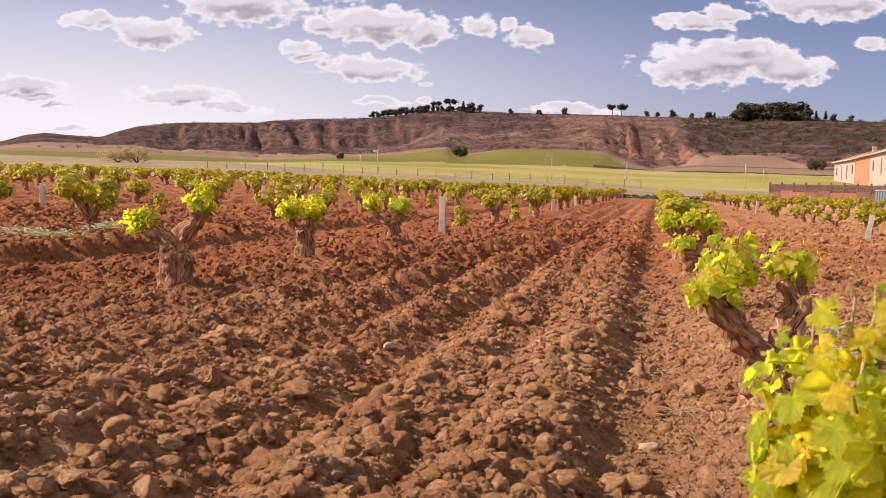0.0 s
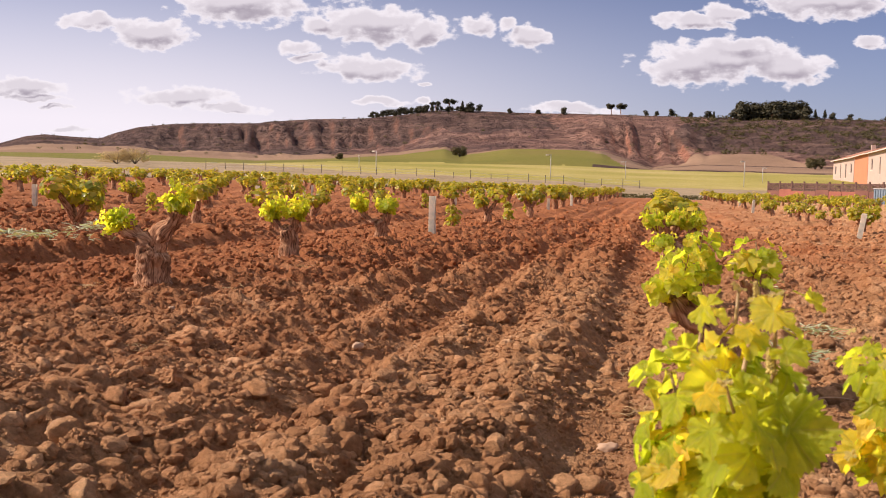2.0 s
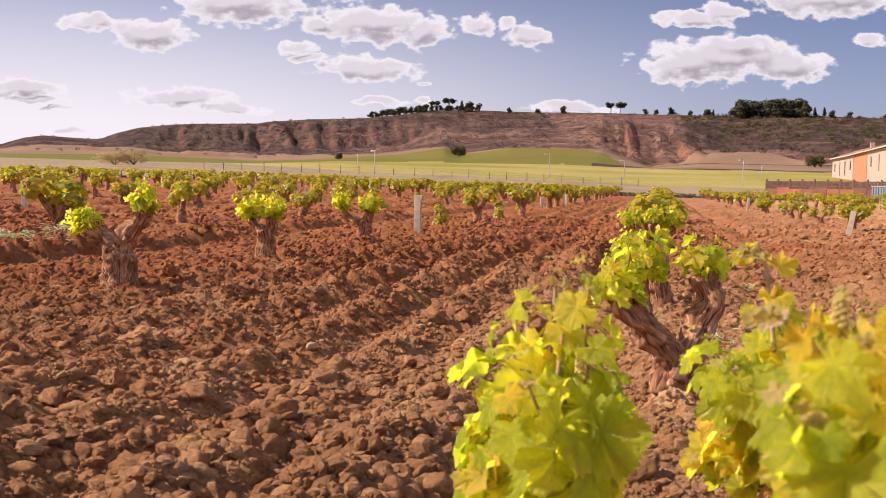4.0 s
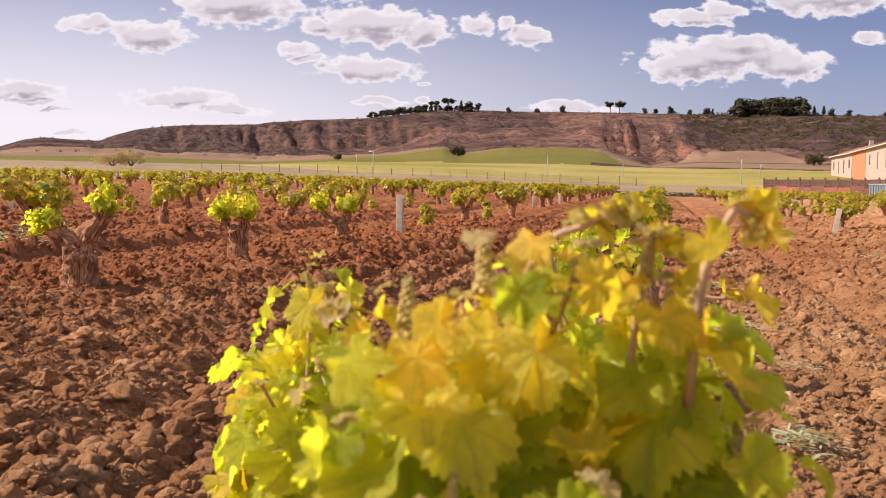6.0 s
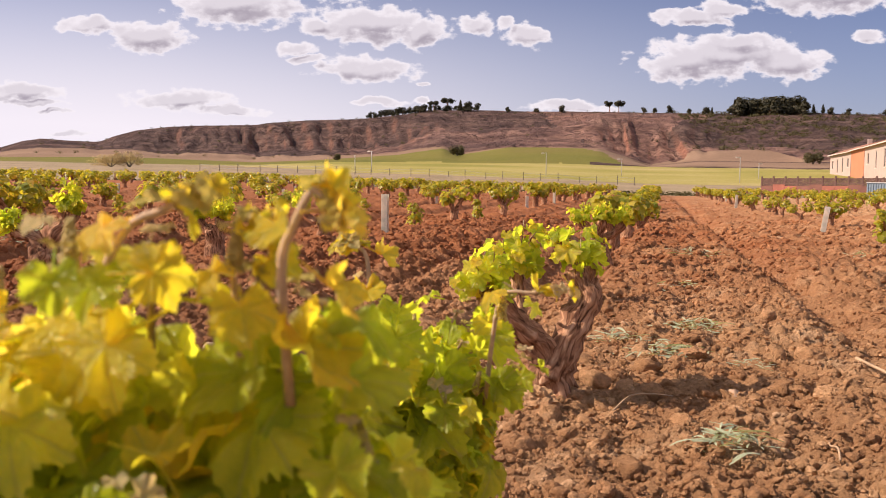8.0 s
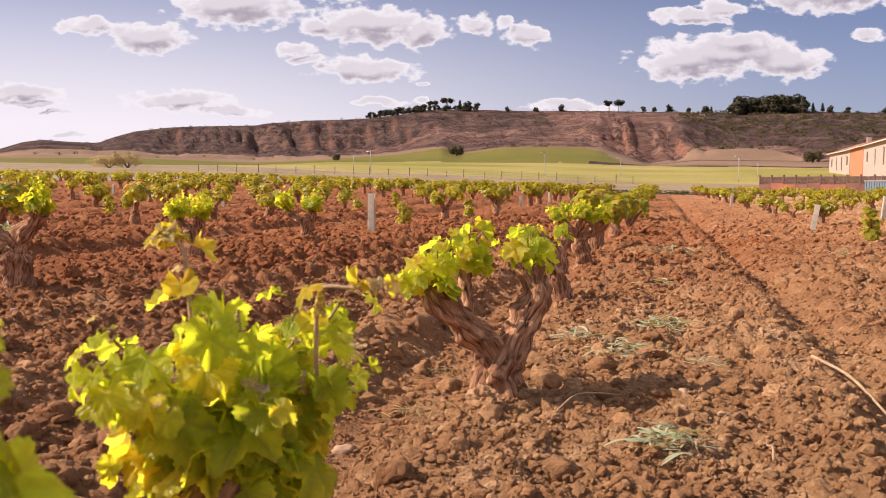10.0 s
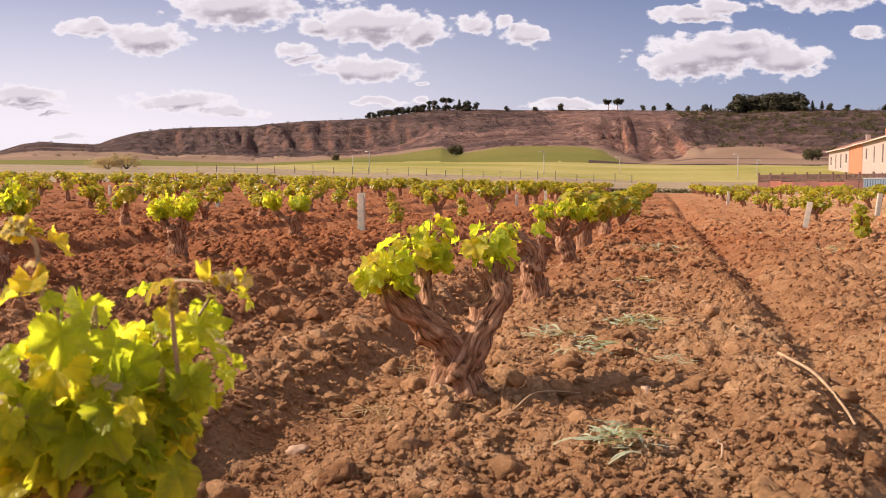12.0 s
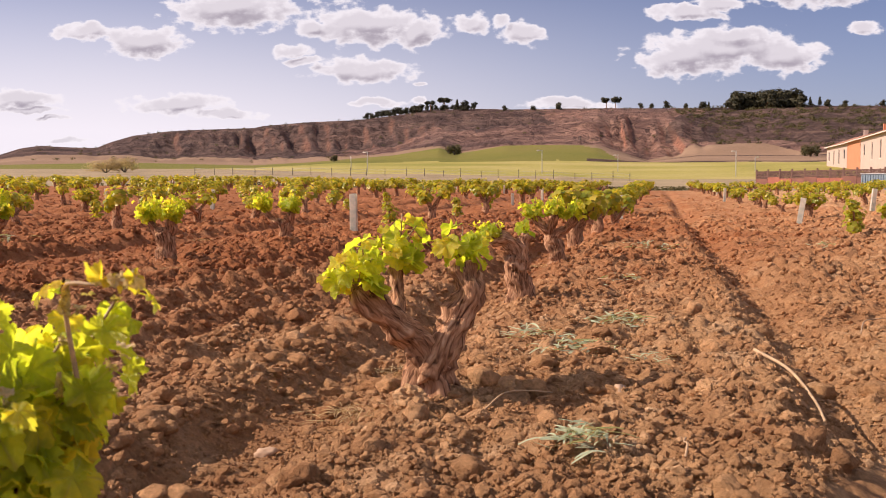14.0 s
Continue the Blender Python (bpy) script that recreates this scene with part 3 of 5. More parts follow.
def box(bm, x0, y0, z0, x1, y1, z1, m=Matrix()):
    v = [bm.verts.new(m @ Vector(p)) for p in ((x0, y0, z0), (x1, y0, z0), (x1, y1, z0), (x0, y1, z0), (x0, y0, z1), (x1, y0, z1), (x1, y1, z1), (x0, y1, z1))]
    for q in ((3, 2, 1, 0), (4, 5, 6, 7), (0, 1, 5, 4), (1, 2, 6, 5), (2, 3, 7, 6), (3, 0, 4, 7)):
        bm.faces.new([v[i] for i in q])


def tube_arrays(points, radii, sides=8, rough=0.0, seed=0, ridges=0):
    """A bent, tapering stem as vertices and quads."""
    pts = [Vector(p) for p in points]
    verts, faces = [], []
    ref = Vector((1, 0, 0))
    rng = random.Random(seed)
    ph = rng.uniform(0, 6)
    for i, p in enumerate(pts):
        d = (pts[min(i + 1, len(pts) - 1)] - pts[max(i - 1, 0)]).normalized()
        if abs(d.dot(ref)) > .9:
            ref = Vector((0, 1, 0))
        a = (ref - d * ref.dot(d)).normalized()
        b = d.cross(a)
        ref = a
        for k in range(sides):
            th = 2 * math.pi * k / sides
            q = p + (a * math.cos(th) + b * math.sin(th)) * radii[i]
            lump = 1.0
            if rough:
                lump += rough * (noise.noise(q * 13 + Vector((seed, 0, 0))) + .8 * noise.noise(q * 34) + .5 * noise.noise(q * 75)) * 1.2
            if ridges:
                lump += rough * .40 * math.sin(ridges * th + ph + 9 * i / len(pts))
            verts.append(p + (a * math.cos(th) + b * math.sin(th)) * radii[i] * lump)
    for i in range(len(pts) - 1):
        for k in range(sides):
            j = (k + 1) % sides
            faces.append((i * sides + k, i * sides + j, (i + 1) * sides + j, (i + 1) * sides + k))
    faces.append(tuple(range(sides - 1, -1, -1)))
    faces.append(tuple(range((len(pts) - 1) * sides, len(pts) * sides)))
    return verts, faces


def spline(points, n):
    """Points along a smooth line through the given ones."""
    P = [Vector(p) for p in points]
    P = [2 * P[0] - P[1]] + P + [2 * P[-1] - P[-2]]
    out = []
    for k in range(n):
        s = k / (n - 1) * (len(P) - 3)
        i = min(int(s), len(P) - 4)
        f = s - i
        a, b, c, d = P[i:i + 4]
        out.append(.5 * (2 * b + (c - a) * f + (2 * a - 5 * b + 4 * c - d) * f * f + (3 * b - a - 3 * c + d) * f ** 3))
    return out


def stem_mesh(name, points, r0, r1, mat, n=12, sides=8, rough=0.0, seed=0, ridges=0, knob=0.0):
    pts = spline(points, n)
    radii = []
    for k in range(n):
        s = k / (n - 1)
        r = r0 + (r1 - r0) * s
        if knob:
            r *= 1 + knob * math.exp(-((s - .93) / .12) ** 2) + .55 * knob * math.exp(-((s - .0) / .10) ** 2)
        radii.append(r)
    if knob:
        radii[-1] *= .6
    v, f = tube_arrays(pts, radii, sides, rough, seed, ridges)
    me = bpy.data.meshes.new(name)
    me.from_pydata([tuple(p) for p in v], [], f)
    for p in me.polygons:
        p.use_smooth = True
    me.materials.append(mat)
    along, run = [], seed * .37
    for i in range(n):
        run += (pts[i] - pts[i - 1]).length if i else 0
        along += [c for k in range(sides) for c in (math.cos(2 * math.pi * k / sides) * r0, math.sin(2 * math.pi * k / sides) * r0, run)]
    me.attributes.new("fibre", "FLOAT_VECTOR", "POINT").data.foreach_set("vector", along)
    return me


def child(name, me, parent, m=None, label=""):
    ob = new(name, me)
    ob.parent = parent
    if m is not None:
        ob.matrix_basis = m
    return tagged(ob, label)


# ---- ground ----
def make_ground():
    fine = np.arange(-58, 24.01, .18)
    angles = np.concatenate((np.arange(-180, -58, 6.0), fine, np.arange(29, 180, 6.0)))
    radii = [.25, .6, 1.0]
    r = 1.25
    while r < 30:
        radii.append(r)
        r *= 1.0052
    while r < 76:
        radii.append(r)
        r *= 1.014
    while r < 360:
        radii.append(r)
        r *= 1.03
    while r < 720:
        radii.append(r)
        r *= 1.0065
    radii += [800, 1000, 1400, 2000, 3000, 4500]
    radii = np.array(radii)
    A, R = np.meshgrid(np.radians(angles), radii)
    X, Y = CENTRE[0] + R * np.sin(A), CENTRE[1] + R * np.cos(A)
    Z = land(X, Y)
    na, nr = len(angles), len(radii)
    verts = np.stack((X.ravel(), Y.ravel(), Z.ravel()), 1)
    verts = np.vstack((verts, [[CENTRE[0], CENTRE[1], 0]]))
    i, k = np.meshgrid(np.arange(nr - 1), np.arange(na), indexing="ij")
    j = (k + 1) % na
    quads = np.stack((i * na + k, (i + 1) * na + k, (i + 1) * na + j, i * na + j), -1).reshape(-1, 4)[:, ::-1]
    k = np.arange(na)
    tris = np.stack((np.full(na, nr * na), k, (k + 1) % na), 1)[:, ::-1]
    rm = np.repeat((radii[:-1] + radii[1:]) / 2, na)
    am = np.tile(angles + .08, nr - 1)
    wob = 1 + .03 * fbm(am * .35, rm * 0, 81, 3)
    idx = np.zeros(len(rm), int)
    idx[rm > FIELD_END + 1.5] = 1
    idx[rm * wob > R_DRY] = 2
    idx[rm * wob > R_MID] = 3
    wedge = smooth(-17, -30, am)
    mid_field = (rm > R_DRY) & (rm < R_FOOT)
    idx[mid_field & (rm * wob < R_DRY + 80 * wedge)] = 1
    idx[mid_field & (rm * wob >= R_MID - 42 * wedge)] = 3
    drift = 2.2 * fbm(rm * .015, am * 0 + 3.0, 83, 3)
    idx[mid_field & (rm * wob > R_MID) & (am + drift + (rm - R_MID) * .012 > -2.6)] = 4
    idx[mid_field & (am > -3.2 + drift) & (np.abs(rm * wob - R_MID - 10) < 7)] = 5
    idx[mid_field & (am > -1.5 + drift) & (rm * wob > R_FOOT - 14 + 3 * drift)] = 5
    idx[rm >= R_FOOT] = 5
    idx[(rm >= R_FOOT) & (am + .8 * drift + .01 * (rm - R_FOOT) > -4.5)] = 6
    idx[(rm >= R_FOOT + 50) & (am + .5 * drift - .012 * (rm - R_FOOT - 50) > .6)] = 5
    idx[(rm >= R_FOOT) & (rm < R_FOOT + 34 * smooth(-1.5, 2.5, am + drift * .5) * (1 - smooth(5.5, 9, am)) + 2 * drift)] = 4
    idx[(rm >= R_FOOT) & (rm < R_FOOT + 100 * smooth(-11, -26, am + drift) + 8 * drift)] = 4
    idx[(idx == 5) & (rm >= R_FOOT) & (am < -4.5) & (rm < R_FOOT + 105 + 90 * fbm(am * .45, rm * .004, 87, 3))] = 6
    me = quick_mesh("ground", verts, np.concatenate((quads.ravel(), tris.ravel())), np.concatenate((np.full(len(quads), 4), np.full(len(tris), 3))),
                    [SOIL, DRY, CROP, GREEN, FALLOW, HILL, EASTHILL], np.concatenate((idx, np.zeros(len(tris), int))), True)
    ob = new("ground", me)
    return tagged(ob, "ploughed red clay vineyard ground running out to fields and a bare hill", "ground", "", "structure")


ground = make_ground()


# ---- clods and stones ----
def clod_shape(sub, seed, flat=.78, cuts=5):
    """A broken lump: a ball cut flat on several sides, then roughened."""
    rng = random.Random(seed)
    bm = bmesh.new()
    bmesh.ops.create_icosphere(bm, subdivisions=sub, radius=1)
    off = Vector((seed * 3.1, seed * 1.7, 0))
    planes = []
    for _ in range(cuts):
        n = Vector((rng.gauss(0, 1), rng.gauss(0, 1), rng.gauss(0, 1))).normalized()
        planes.append((n, rng.uniform(.48, .85)))
    wide = rng.uniform(.75, 1.25)
    for v in bm.verts:
        p = v.co.copy()
        q = p * (1 + .30 * noise.noise(p * 1.3 + off))
        for n, d in planes:
            over = q.dot(n) - d
            if over > 0:
                q -= n * over * .75
        q *= 1 + .20 * noise.noise(p * 3.2 + off) + (.10 * noise.noise(p * 7 + off) + .34 * (.42 - noise.voronoi(p * 2.6 + off)[0][0]) + .16 * (.4 - noise.voronoi(p * 5.5 + off)[0][0]) if sub > 2 else 0)
        v.co = Vector((q.x * wide, q.y / wide, q.z * flat)) * 1.2
    bm.verts.ensure_lookup_table()
    V = np.array([v.co[:] for v in bm.verts])
    F = np.array([[v.index for v in f.verts] for f in bm.faces])
    bm.free()
    return V, F


def scatter(name, shapes, x, y, size, label, mat, sink=.30, seed=1, soft=True):
    rng = np.random.RandomState(seed)
    z = land(x, y)
    pick = rng.randint(0, len(shapes), len(x))
    allv, allf, base = [], [], 0
    for k, (V, F) in enumerate(shapes):
        sel = np.nonzero(pick == k)[0]
        if not len(sel):
            continue
        n = len(sel)
        th, tilt = rng.uniform(0, 6.283, n), rng.uniform(-.6, .6, n)
        c, s = np.cos(th)[:, None], np.sin(th)[:, None]
        ct, st = np.cos(tilt)[:, None], np.sin(tilt)[:, None]
        vx, vy, vz = V[None, :, 0], V[None, :, 1] * ct - V[None, :, 2] * st, V[None, :, 1] * st + V[None, :, 2] * ct
        S = size[sel][:, None]
        P = np.stack((x[sel][:, None] + (vx * c - vy * s) * S, y[sel][:, None] + (vx * s + vy * c) * S, z[sel][:, None] + (vz + .62 - sink * 2) * S), -1)
        allv.append(P.reshape(-1, 3))
        allf.append((F[None] + (base + np.arange(n) * len(V))[:, None, None]).reshape(-1, 3))
        base += n * len(V)
    F = np.vstack(allf)
    me = quick_mesh(name, np.vstack(allv), F.ravel(), np.full(len(F), 3), [mat], None, soft)
    return tagged(new(name, me), label, "soil clods", "", "stuff")


def spread(n, r0, r1, rng, power=1.0, a0=-54, a1=21):
    r = r0 * (r1 / r0) ** (rng.uniform(0, 1, n) ** power)
    a = np.radians(rng.uniform(a0, a1, n))
    return CENTRE[0] + r * np.sin(a), CENTRE[1] + r * np.cos(a)


def patchy(x, y, rng):
    """Clods gather on the ridges; fewer lie in the smooth furrows and on the sandy east side."""
    rel = (x - ROW0 + ROW_GAP) % (2 * ROW_GAP) - ROW_GAP
    keep = (.38 + .75 * np.maximum(smooth(-.04, .05, np.interp(rel, PROFILE_X, PROFILE_Z)), .7 * smooth(1.9, 2.3, x))) + .8 * fbm(x * 1.4, y * .8, 91, 2)
    return rng.uniform(0, 1, len(x)) < keep


def make_clods():
    rng = np.random.RandomState(4)
    big = [clod_shape(3, s) for s in range(10)]
    mid = [clod_shape(2, s + 20) for s in range(12)]
    low = [clod_shape(1, s + 40) for s in range(8)]
    x, y = spread(560, 2.0, 6.0, rng)
    k = patchy(x, y, rng)
    x, y = x[k][:300], y[k][:300]
    shapes = [quick_mesh("clod", V, F.ravel(), np.full(len(F), 3), [CLODPIECE], None, True) for V, F in big]
    for px, py, pz in zip(x, y, land(x, y)):
        s = .015 + .030 * rng.uniform() ** 2.2
        ob = new("clod", shapes[rng.randint(len(shapes))])
        ob.parent = ground
        ob.matrix_basis = pose(px, py, pz + .05 * s, rng.uniform(-25, 25), rng.uniform(-25, 25), rng.uniform(0, 360)) @ Matrix.Scale(s, 4)
    x, y = spread(900, 1.9, 12, rng)
    k = patchy(x, y, rng)
    x, y = x[k], y[k]
    west = 1 - .35 * smooth(.3, .9, x)
    scatter("large_clods", big, x, y, west * (.013 + .034 * rng.uniform(0, 1, len(x)) ** 2.4), "large crumbly red clay clods lying on the ploughed ground", CLOD, .34, 5, True)
    x, y = spread(12500, 1.8, 13, rng, 1.15)
    k = patchy(x, y, rng)
    x, y = x[k], y[k]
    west, d = 1 - .35 * smooth(.3, .9, x), np.hypot(x - CENTRE[0], y - CENTRE[1])
    scatter("clods", mid, x, y, west * (.0065 + .020 * rng.uniform(0, 1, len(x)) ** 1.9) * (1 + .05 * np.maximum(0, d - 5)), "crumbly red clay clods lying on the ploughed ground", CLOD, .26, 6, False)
    x, y = spread(26000, 1.8, 45, rng)
    k = patchy(x, y, rng)
    x, y = x[k], y[k]
    d = np.hypot(x - CENTRE[0], y - CENTRE[1])
    scatter("small_clods", low, x, y, (.003 + .009 * rng.uniform(0, 1, len(x)) ** 1.6) * (1 + d * .09), "small clay clods and crumbs over the ploughed ground", CLOD, .20, 7, False)
    x, y = spread(17000, 4.5, 20, rng)
    k = patchy(x, y, rng)
    x, y = x[k], y[k]
    d = np.hypot(x - CENTRE[0], y - CENTRE[1])
    scatter("middle_clods", low, x, y, (.0016 + .0030 * rng.uniform(0, 1, len(x)) ** 1.8) * d ** .9, "clay clods over the middle of the ploughed field", CLOD, .22, 9, False)
    grit = []
    for s in range(8):
        g = random.Random(s + 70)
        V = np.array([(1, 0, 0), (0, 1, 0), (-1, 0, 0), (0, -1, 0), (0, 0, .9), (0, 0, -.9)]) * [[g.uniform(.6, 1.3)] for _ in range(6)]
        grit.append((V, np.array([(0, 1, 4), (1, 2, 4), (2, 3, 4), (3, 0, 4), (1, 0, 5), (2, 1, 5), (3, 2, 5), (0, 3, 5)])))
    x, y = spread(46000, 1.7, 6.5, rng, 1.1)
    d = np.hypot(x - CENTRE[0], y - CENTRE[1])
    scatter("crumbs", grit, x, y, (.0028 + .0062 * rng.uniform(0, 1, len(x)) ** 2) * (.8 + d * .10), "fine crumbs of red and tan clay over the ploughed ground", CLOD, .12, 8, False)


make_clods()


def make_stones():
    spots = [(-1.29, 2.27, .075, .5), (-.67, 2.47, .034, .8), (-2.28, 4.23, .055, .8), (-1.74, 1.75, .035, .8), (1.30, 2.0, .045, .7), (.75, 1.70, .045, .8),
             (1.75, 1.45, .05, .6), (2.9, 5.6, .04, .6), (-.05, 2.5, .045, .7), (-.9, 1.7, .03, .6), (.4, 1.5, .035, .7), (.95, 1.6, .03, .6), (1.55, 1.9, .035, .6),
             (-1.9, 3.2, .03, .6), (2.3, 3.4, .03, .6), (1.2, 2.6, .05, .6), (-.27, 1.25, .04, .7), (-1.1, 1.72, .05, .6)]
    for k, (x, y, s, flat) in enumerate(spots):
        s *= .65 if k % 3 == 1 else 1
        V, F = clod_shape(3 if k % 3 == 1 else 4, 60 + k, flat)
        me = quick_mesh("stone", V * s, F.ravel(), np.full(len(F), 3), [STONE if k % 3 == 1 else CLOD], None, k % 3 == 1)
        ob = new("stone", me)
        ob.matrix_basis = pose(x, y, ground_z(x, y) + s * flat * .35, 0, 0, k * 47)
        tagged(ob, "rounded pale stone lying on the red soil" if k % 3 == 1 else "large lump of red clay on the soil", "stone" if k % 3 == 1 else "clod", "stones on the soil")


make_stones()


# ---- vines ----
LOBES_AT = [0, 12, 30, 42, 55, 68, 86, 98, 112, 128, 150, 166, 176, 180]
LOBES = [1.0, .93, .70, .78, .93, .84, .62, .70, .76, .68, .60, .42, .20, .10]


def leaf_outline(n, rng):
    """Radius by angle of a five-lobed, toothed leaf; the stalk joins at the back."""
    pts = []
    deep = rng.uniform(.45, 1.0)
    for k in range(n):
        th = -math.pi + 2 * math.pi * (k + .5) / n
        lobe = float(np.interp(abs(math.degrees(th)), LOBES_AT, LOBES))
        if lobe > .6:
            lobe = .80 + (lobe - .80) * deep
        tooth = 1 + (.055 if k % 2 else -.055) + rng.uniform(-.03, .03)
        pts.append((th, lobe * tooth))
    return pts


def leaf_geometry(n, rings, seed, stalk=.6):
    """A unit leaf in its own axes: tip to +y, face to +z, stalk to the back."""
    rng = random.Random(seed)
    out = leaf_outline(n, rng)
    cup, fold, wavy = rng.uniform(-.6, .5), rng.uniform(.05, .45), rng.uniform(.08, .20)
    ph = rng.uniform(0, 6)
    verts, faces = [(0, 0, 0)], []
    for j in range(1, rings + 1):
        s = j / rings
        for th, r in out:
            rr = r * s * .55
            x, y = rr * math.sin(th), rr * math.cos(th)
            z = .018 * s * math.sin(9 * th + 2 * ph) + .03 * math.sin(14 * x + ph) * math.sin(12 * y + 2 * ph) + cup * rr * rr * 1.6 + fold * abs(x) * .6 - .25 * max(0, y) ** 2 * (1 + cup) + wavy * s * s * math.sin(5 * th + ph) * .5 - .030 * s * math.cos(6.54 * th) + .012 * math.sin(31 * x + 3 * ph) * math.sin(27 * y)
            verts.append((x, y, z))
    for k in range(n):
        q = (k + 1) % n
        faces.append((0, 1 + q, 1 + k))
        for j in range(rings - 1):
            faces.append((1 + j * n + k, 1 + j * n + q, 1 + (j + 1) * n + q, 1 + (j + 1) * n + k))
    if stalk:
        b = len(verts)
        for x, y, z in ((-.022, 0, 0), (.022, 0, 0), (0, 0, -.035), (-.022, -stalk * .9, -.22), (.022, -stalk * .9, -.22), (0, -stalk * .9, -.26)):
            verts.append((x, y, z))
        faces += [(b, b + 1, b + 4, b + 3), (b + 1, b + 2, b + 5, b + 4), (b + 2, b, b + 3, b + 5)]
    return verts, faces


def leaf_meshes(n, rings, count, seed, mat):
    made = []
    for k in range(count):
        v, f = leaf_geometry(n, rings, seed + k)
        me = bpy.data.meshes.new("leaf")
        me.from_pydata(v, [], f)
        for p in me.polygons:
            p.use_smooth = True
        me.materials.append(mat)
        made.append(me)
    return made


FINE_LEAVES = leaf_meshes(72, 6, 10, 100, LEAF)
TIP_LEAVES = leaf_meshes(24, 3, 5, 160, TIPS)
FINE_YOUNG = leaf_meshes(48, 4, 6, 140, YOUNG)
MID_LEAVES = leaf_meshes(36, 3, 9, 180, LEAF)
MID_YOUNG = leaf_meshes(18, 2, 4, 190, YOUNG)


def leaf_pose(at, out, size, rng, droop=.5):
    """A leaf at the end of its stalk: its tip hangs outwards and down, its face turns out and up."""
    out = Vector(out).normalized()
    face = (out + Vector((0, 0, rng.uniform(.15, 1.0))) + Vector((rng.uniform(-.45, .45), rng.uniform(-.45, .45), 0))).normalized()
    tip = Vector((out.x * .7 + rng.uniform(-.5, .5), out.y * .7 + rng.uniform(-.5, .5), rng.uniform(-droop * 2.2, .25)))
    tip = (tip - face * tip.dot(face)).normalized()
    x = tip.cross(face)
    m = Matrix((x, tip, face)).transposed().to_4x4()
    return Matrix.Translation(Vector(at)) @ m @ Matrix.Scale(size, 4)


def bud_mesh(seed):
    rng = random.Random(seed)
    bm = bmesh.new()
    for k in range(64):
        s = k / 64
        r = .0036 * (1 - .72 * s) * rng.uniform(.7, 1.1)
        th = k * 2.4
        m = Matrix.Translation((r * math.cos(th), r * math.sin(th), .024 * s)) @ Matrix.Scale(.00155 * (1.15 - .5 * s) * rng.uniform(.7, 1.3), 4)
        bmesh.ops.create_icosphere(bm, subdivisions=1, radius=1, matrix=m)
    return finish("flower_bud", bm, BUD, True)


BUDS = [bud_mesh(k) for k in range(3)]


def shoot(parent, start, tip, rng, leaves, size, fine, buds=0, width=.0028):
    """A green shoot with its leaves; young yellow leaves towards the end."""
    start, tip = Vector(start), Vector(tip)
    mid = (start + tip) / 2 + Vector((rng.uniform(-.02, .02), rng.uniform(-.02, .02), .01))
    pts = [start, mid, tip]
    ob = child("shoot", stem_mesh("shoot", pts, width, width * .55, SHOOT, 7, 6), parent)
    ends = (tip - mid).normalized()
    line = spline(pts, 20)
    for k in range(leaves):
        s = .08 + .92 * (k + .5) / leaves
        p = line[int(s * 19)]
        th = k * 2.4 + rng.uniform(-.6, .6)
        away = (p - start) * 6
        out = Vector((math.cos(th) + away.x * 2, math.sin(th) + away.y * 2, rng.uniform(-.1, .5)))
        young = rng.random() < (.75 if p.z > .585 else .05) if fine else s > .90
        sz = size * (1.12 - .82 * s ** 2.3) * rng.uniform(.75, 1.2)
        bank = (FINE_YOUNG if young else FINE_LEAVES) if fine else (MID_YOUNG if young else MID_LEAVES)
        child("leaf", rng.choice(bank), ob, leaf_pose(p + out.normalized() * size * rng.uniform(.2, .55), out, sz, rng, .6 if s < .8 else .1))
    for k in range(4 if fine else 0):
        th = k * 1.2 + rng.uniform(-.3, .3)
        out = ends * 1.2 + Vector((math.cos(th), math.sin(th), .5)) * .6
        child("leaf", rng.choice(TIP_LEAVES), ob, leaf_pose(tip + out * size * .10 * (k % 3), out, size * rng.uniform(.13, .24), rng, -.3))
    for k in range(buds):
        p = line[int((.55 + .4 * rng.random()) * 19)]
        th = rng.uniform(0, 6.28)
        child("flower_bud", rng.choice(BUDS), ob, Matrix.Translation(p + Vector((math.cos(th), math.sin(th), .3)) * .02) @ pose(0, 0, 0, rng.uniform(-25, 25), rng.uniform(-25, 25), 0))
    return ob


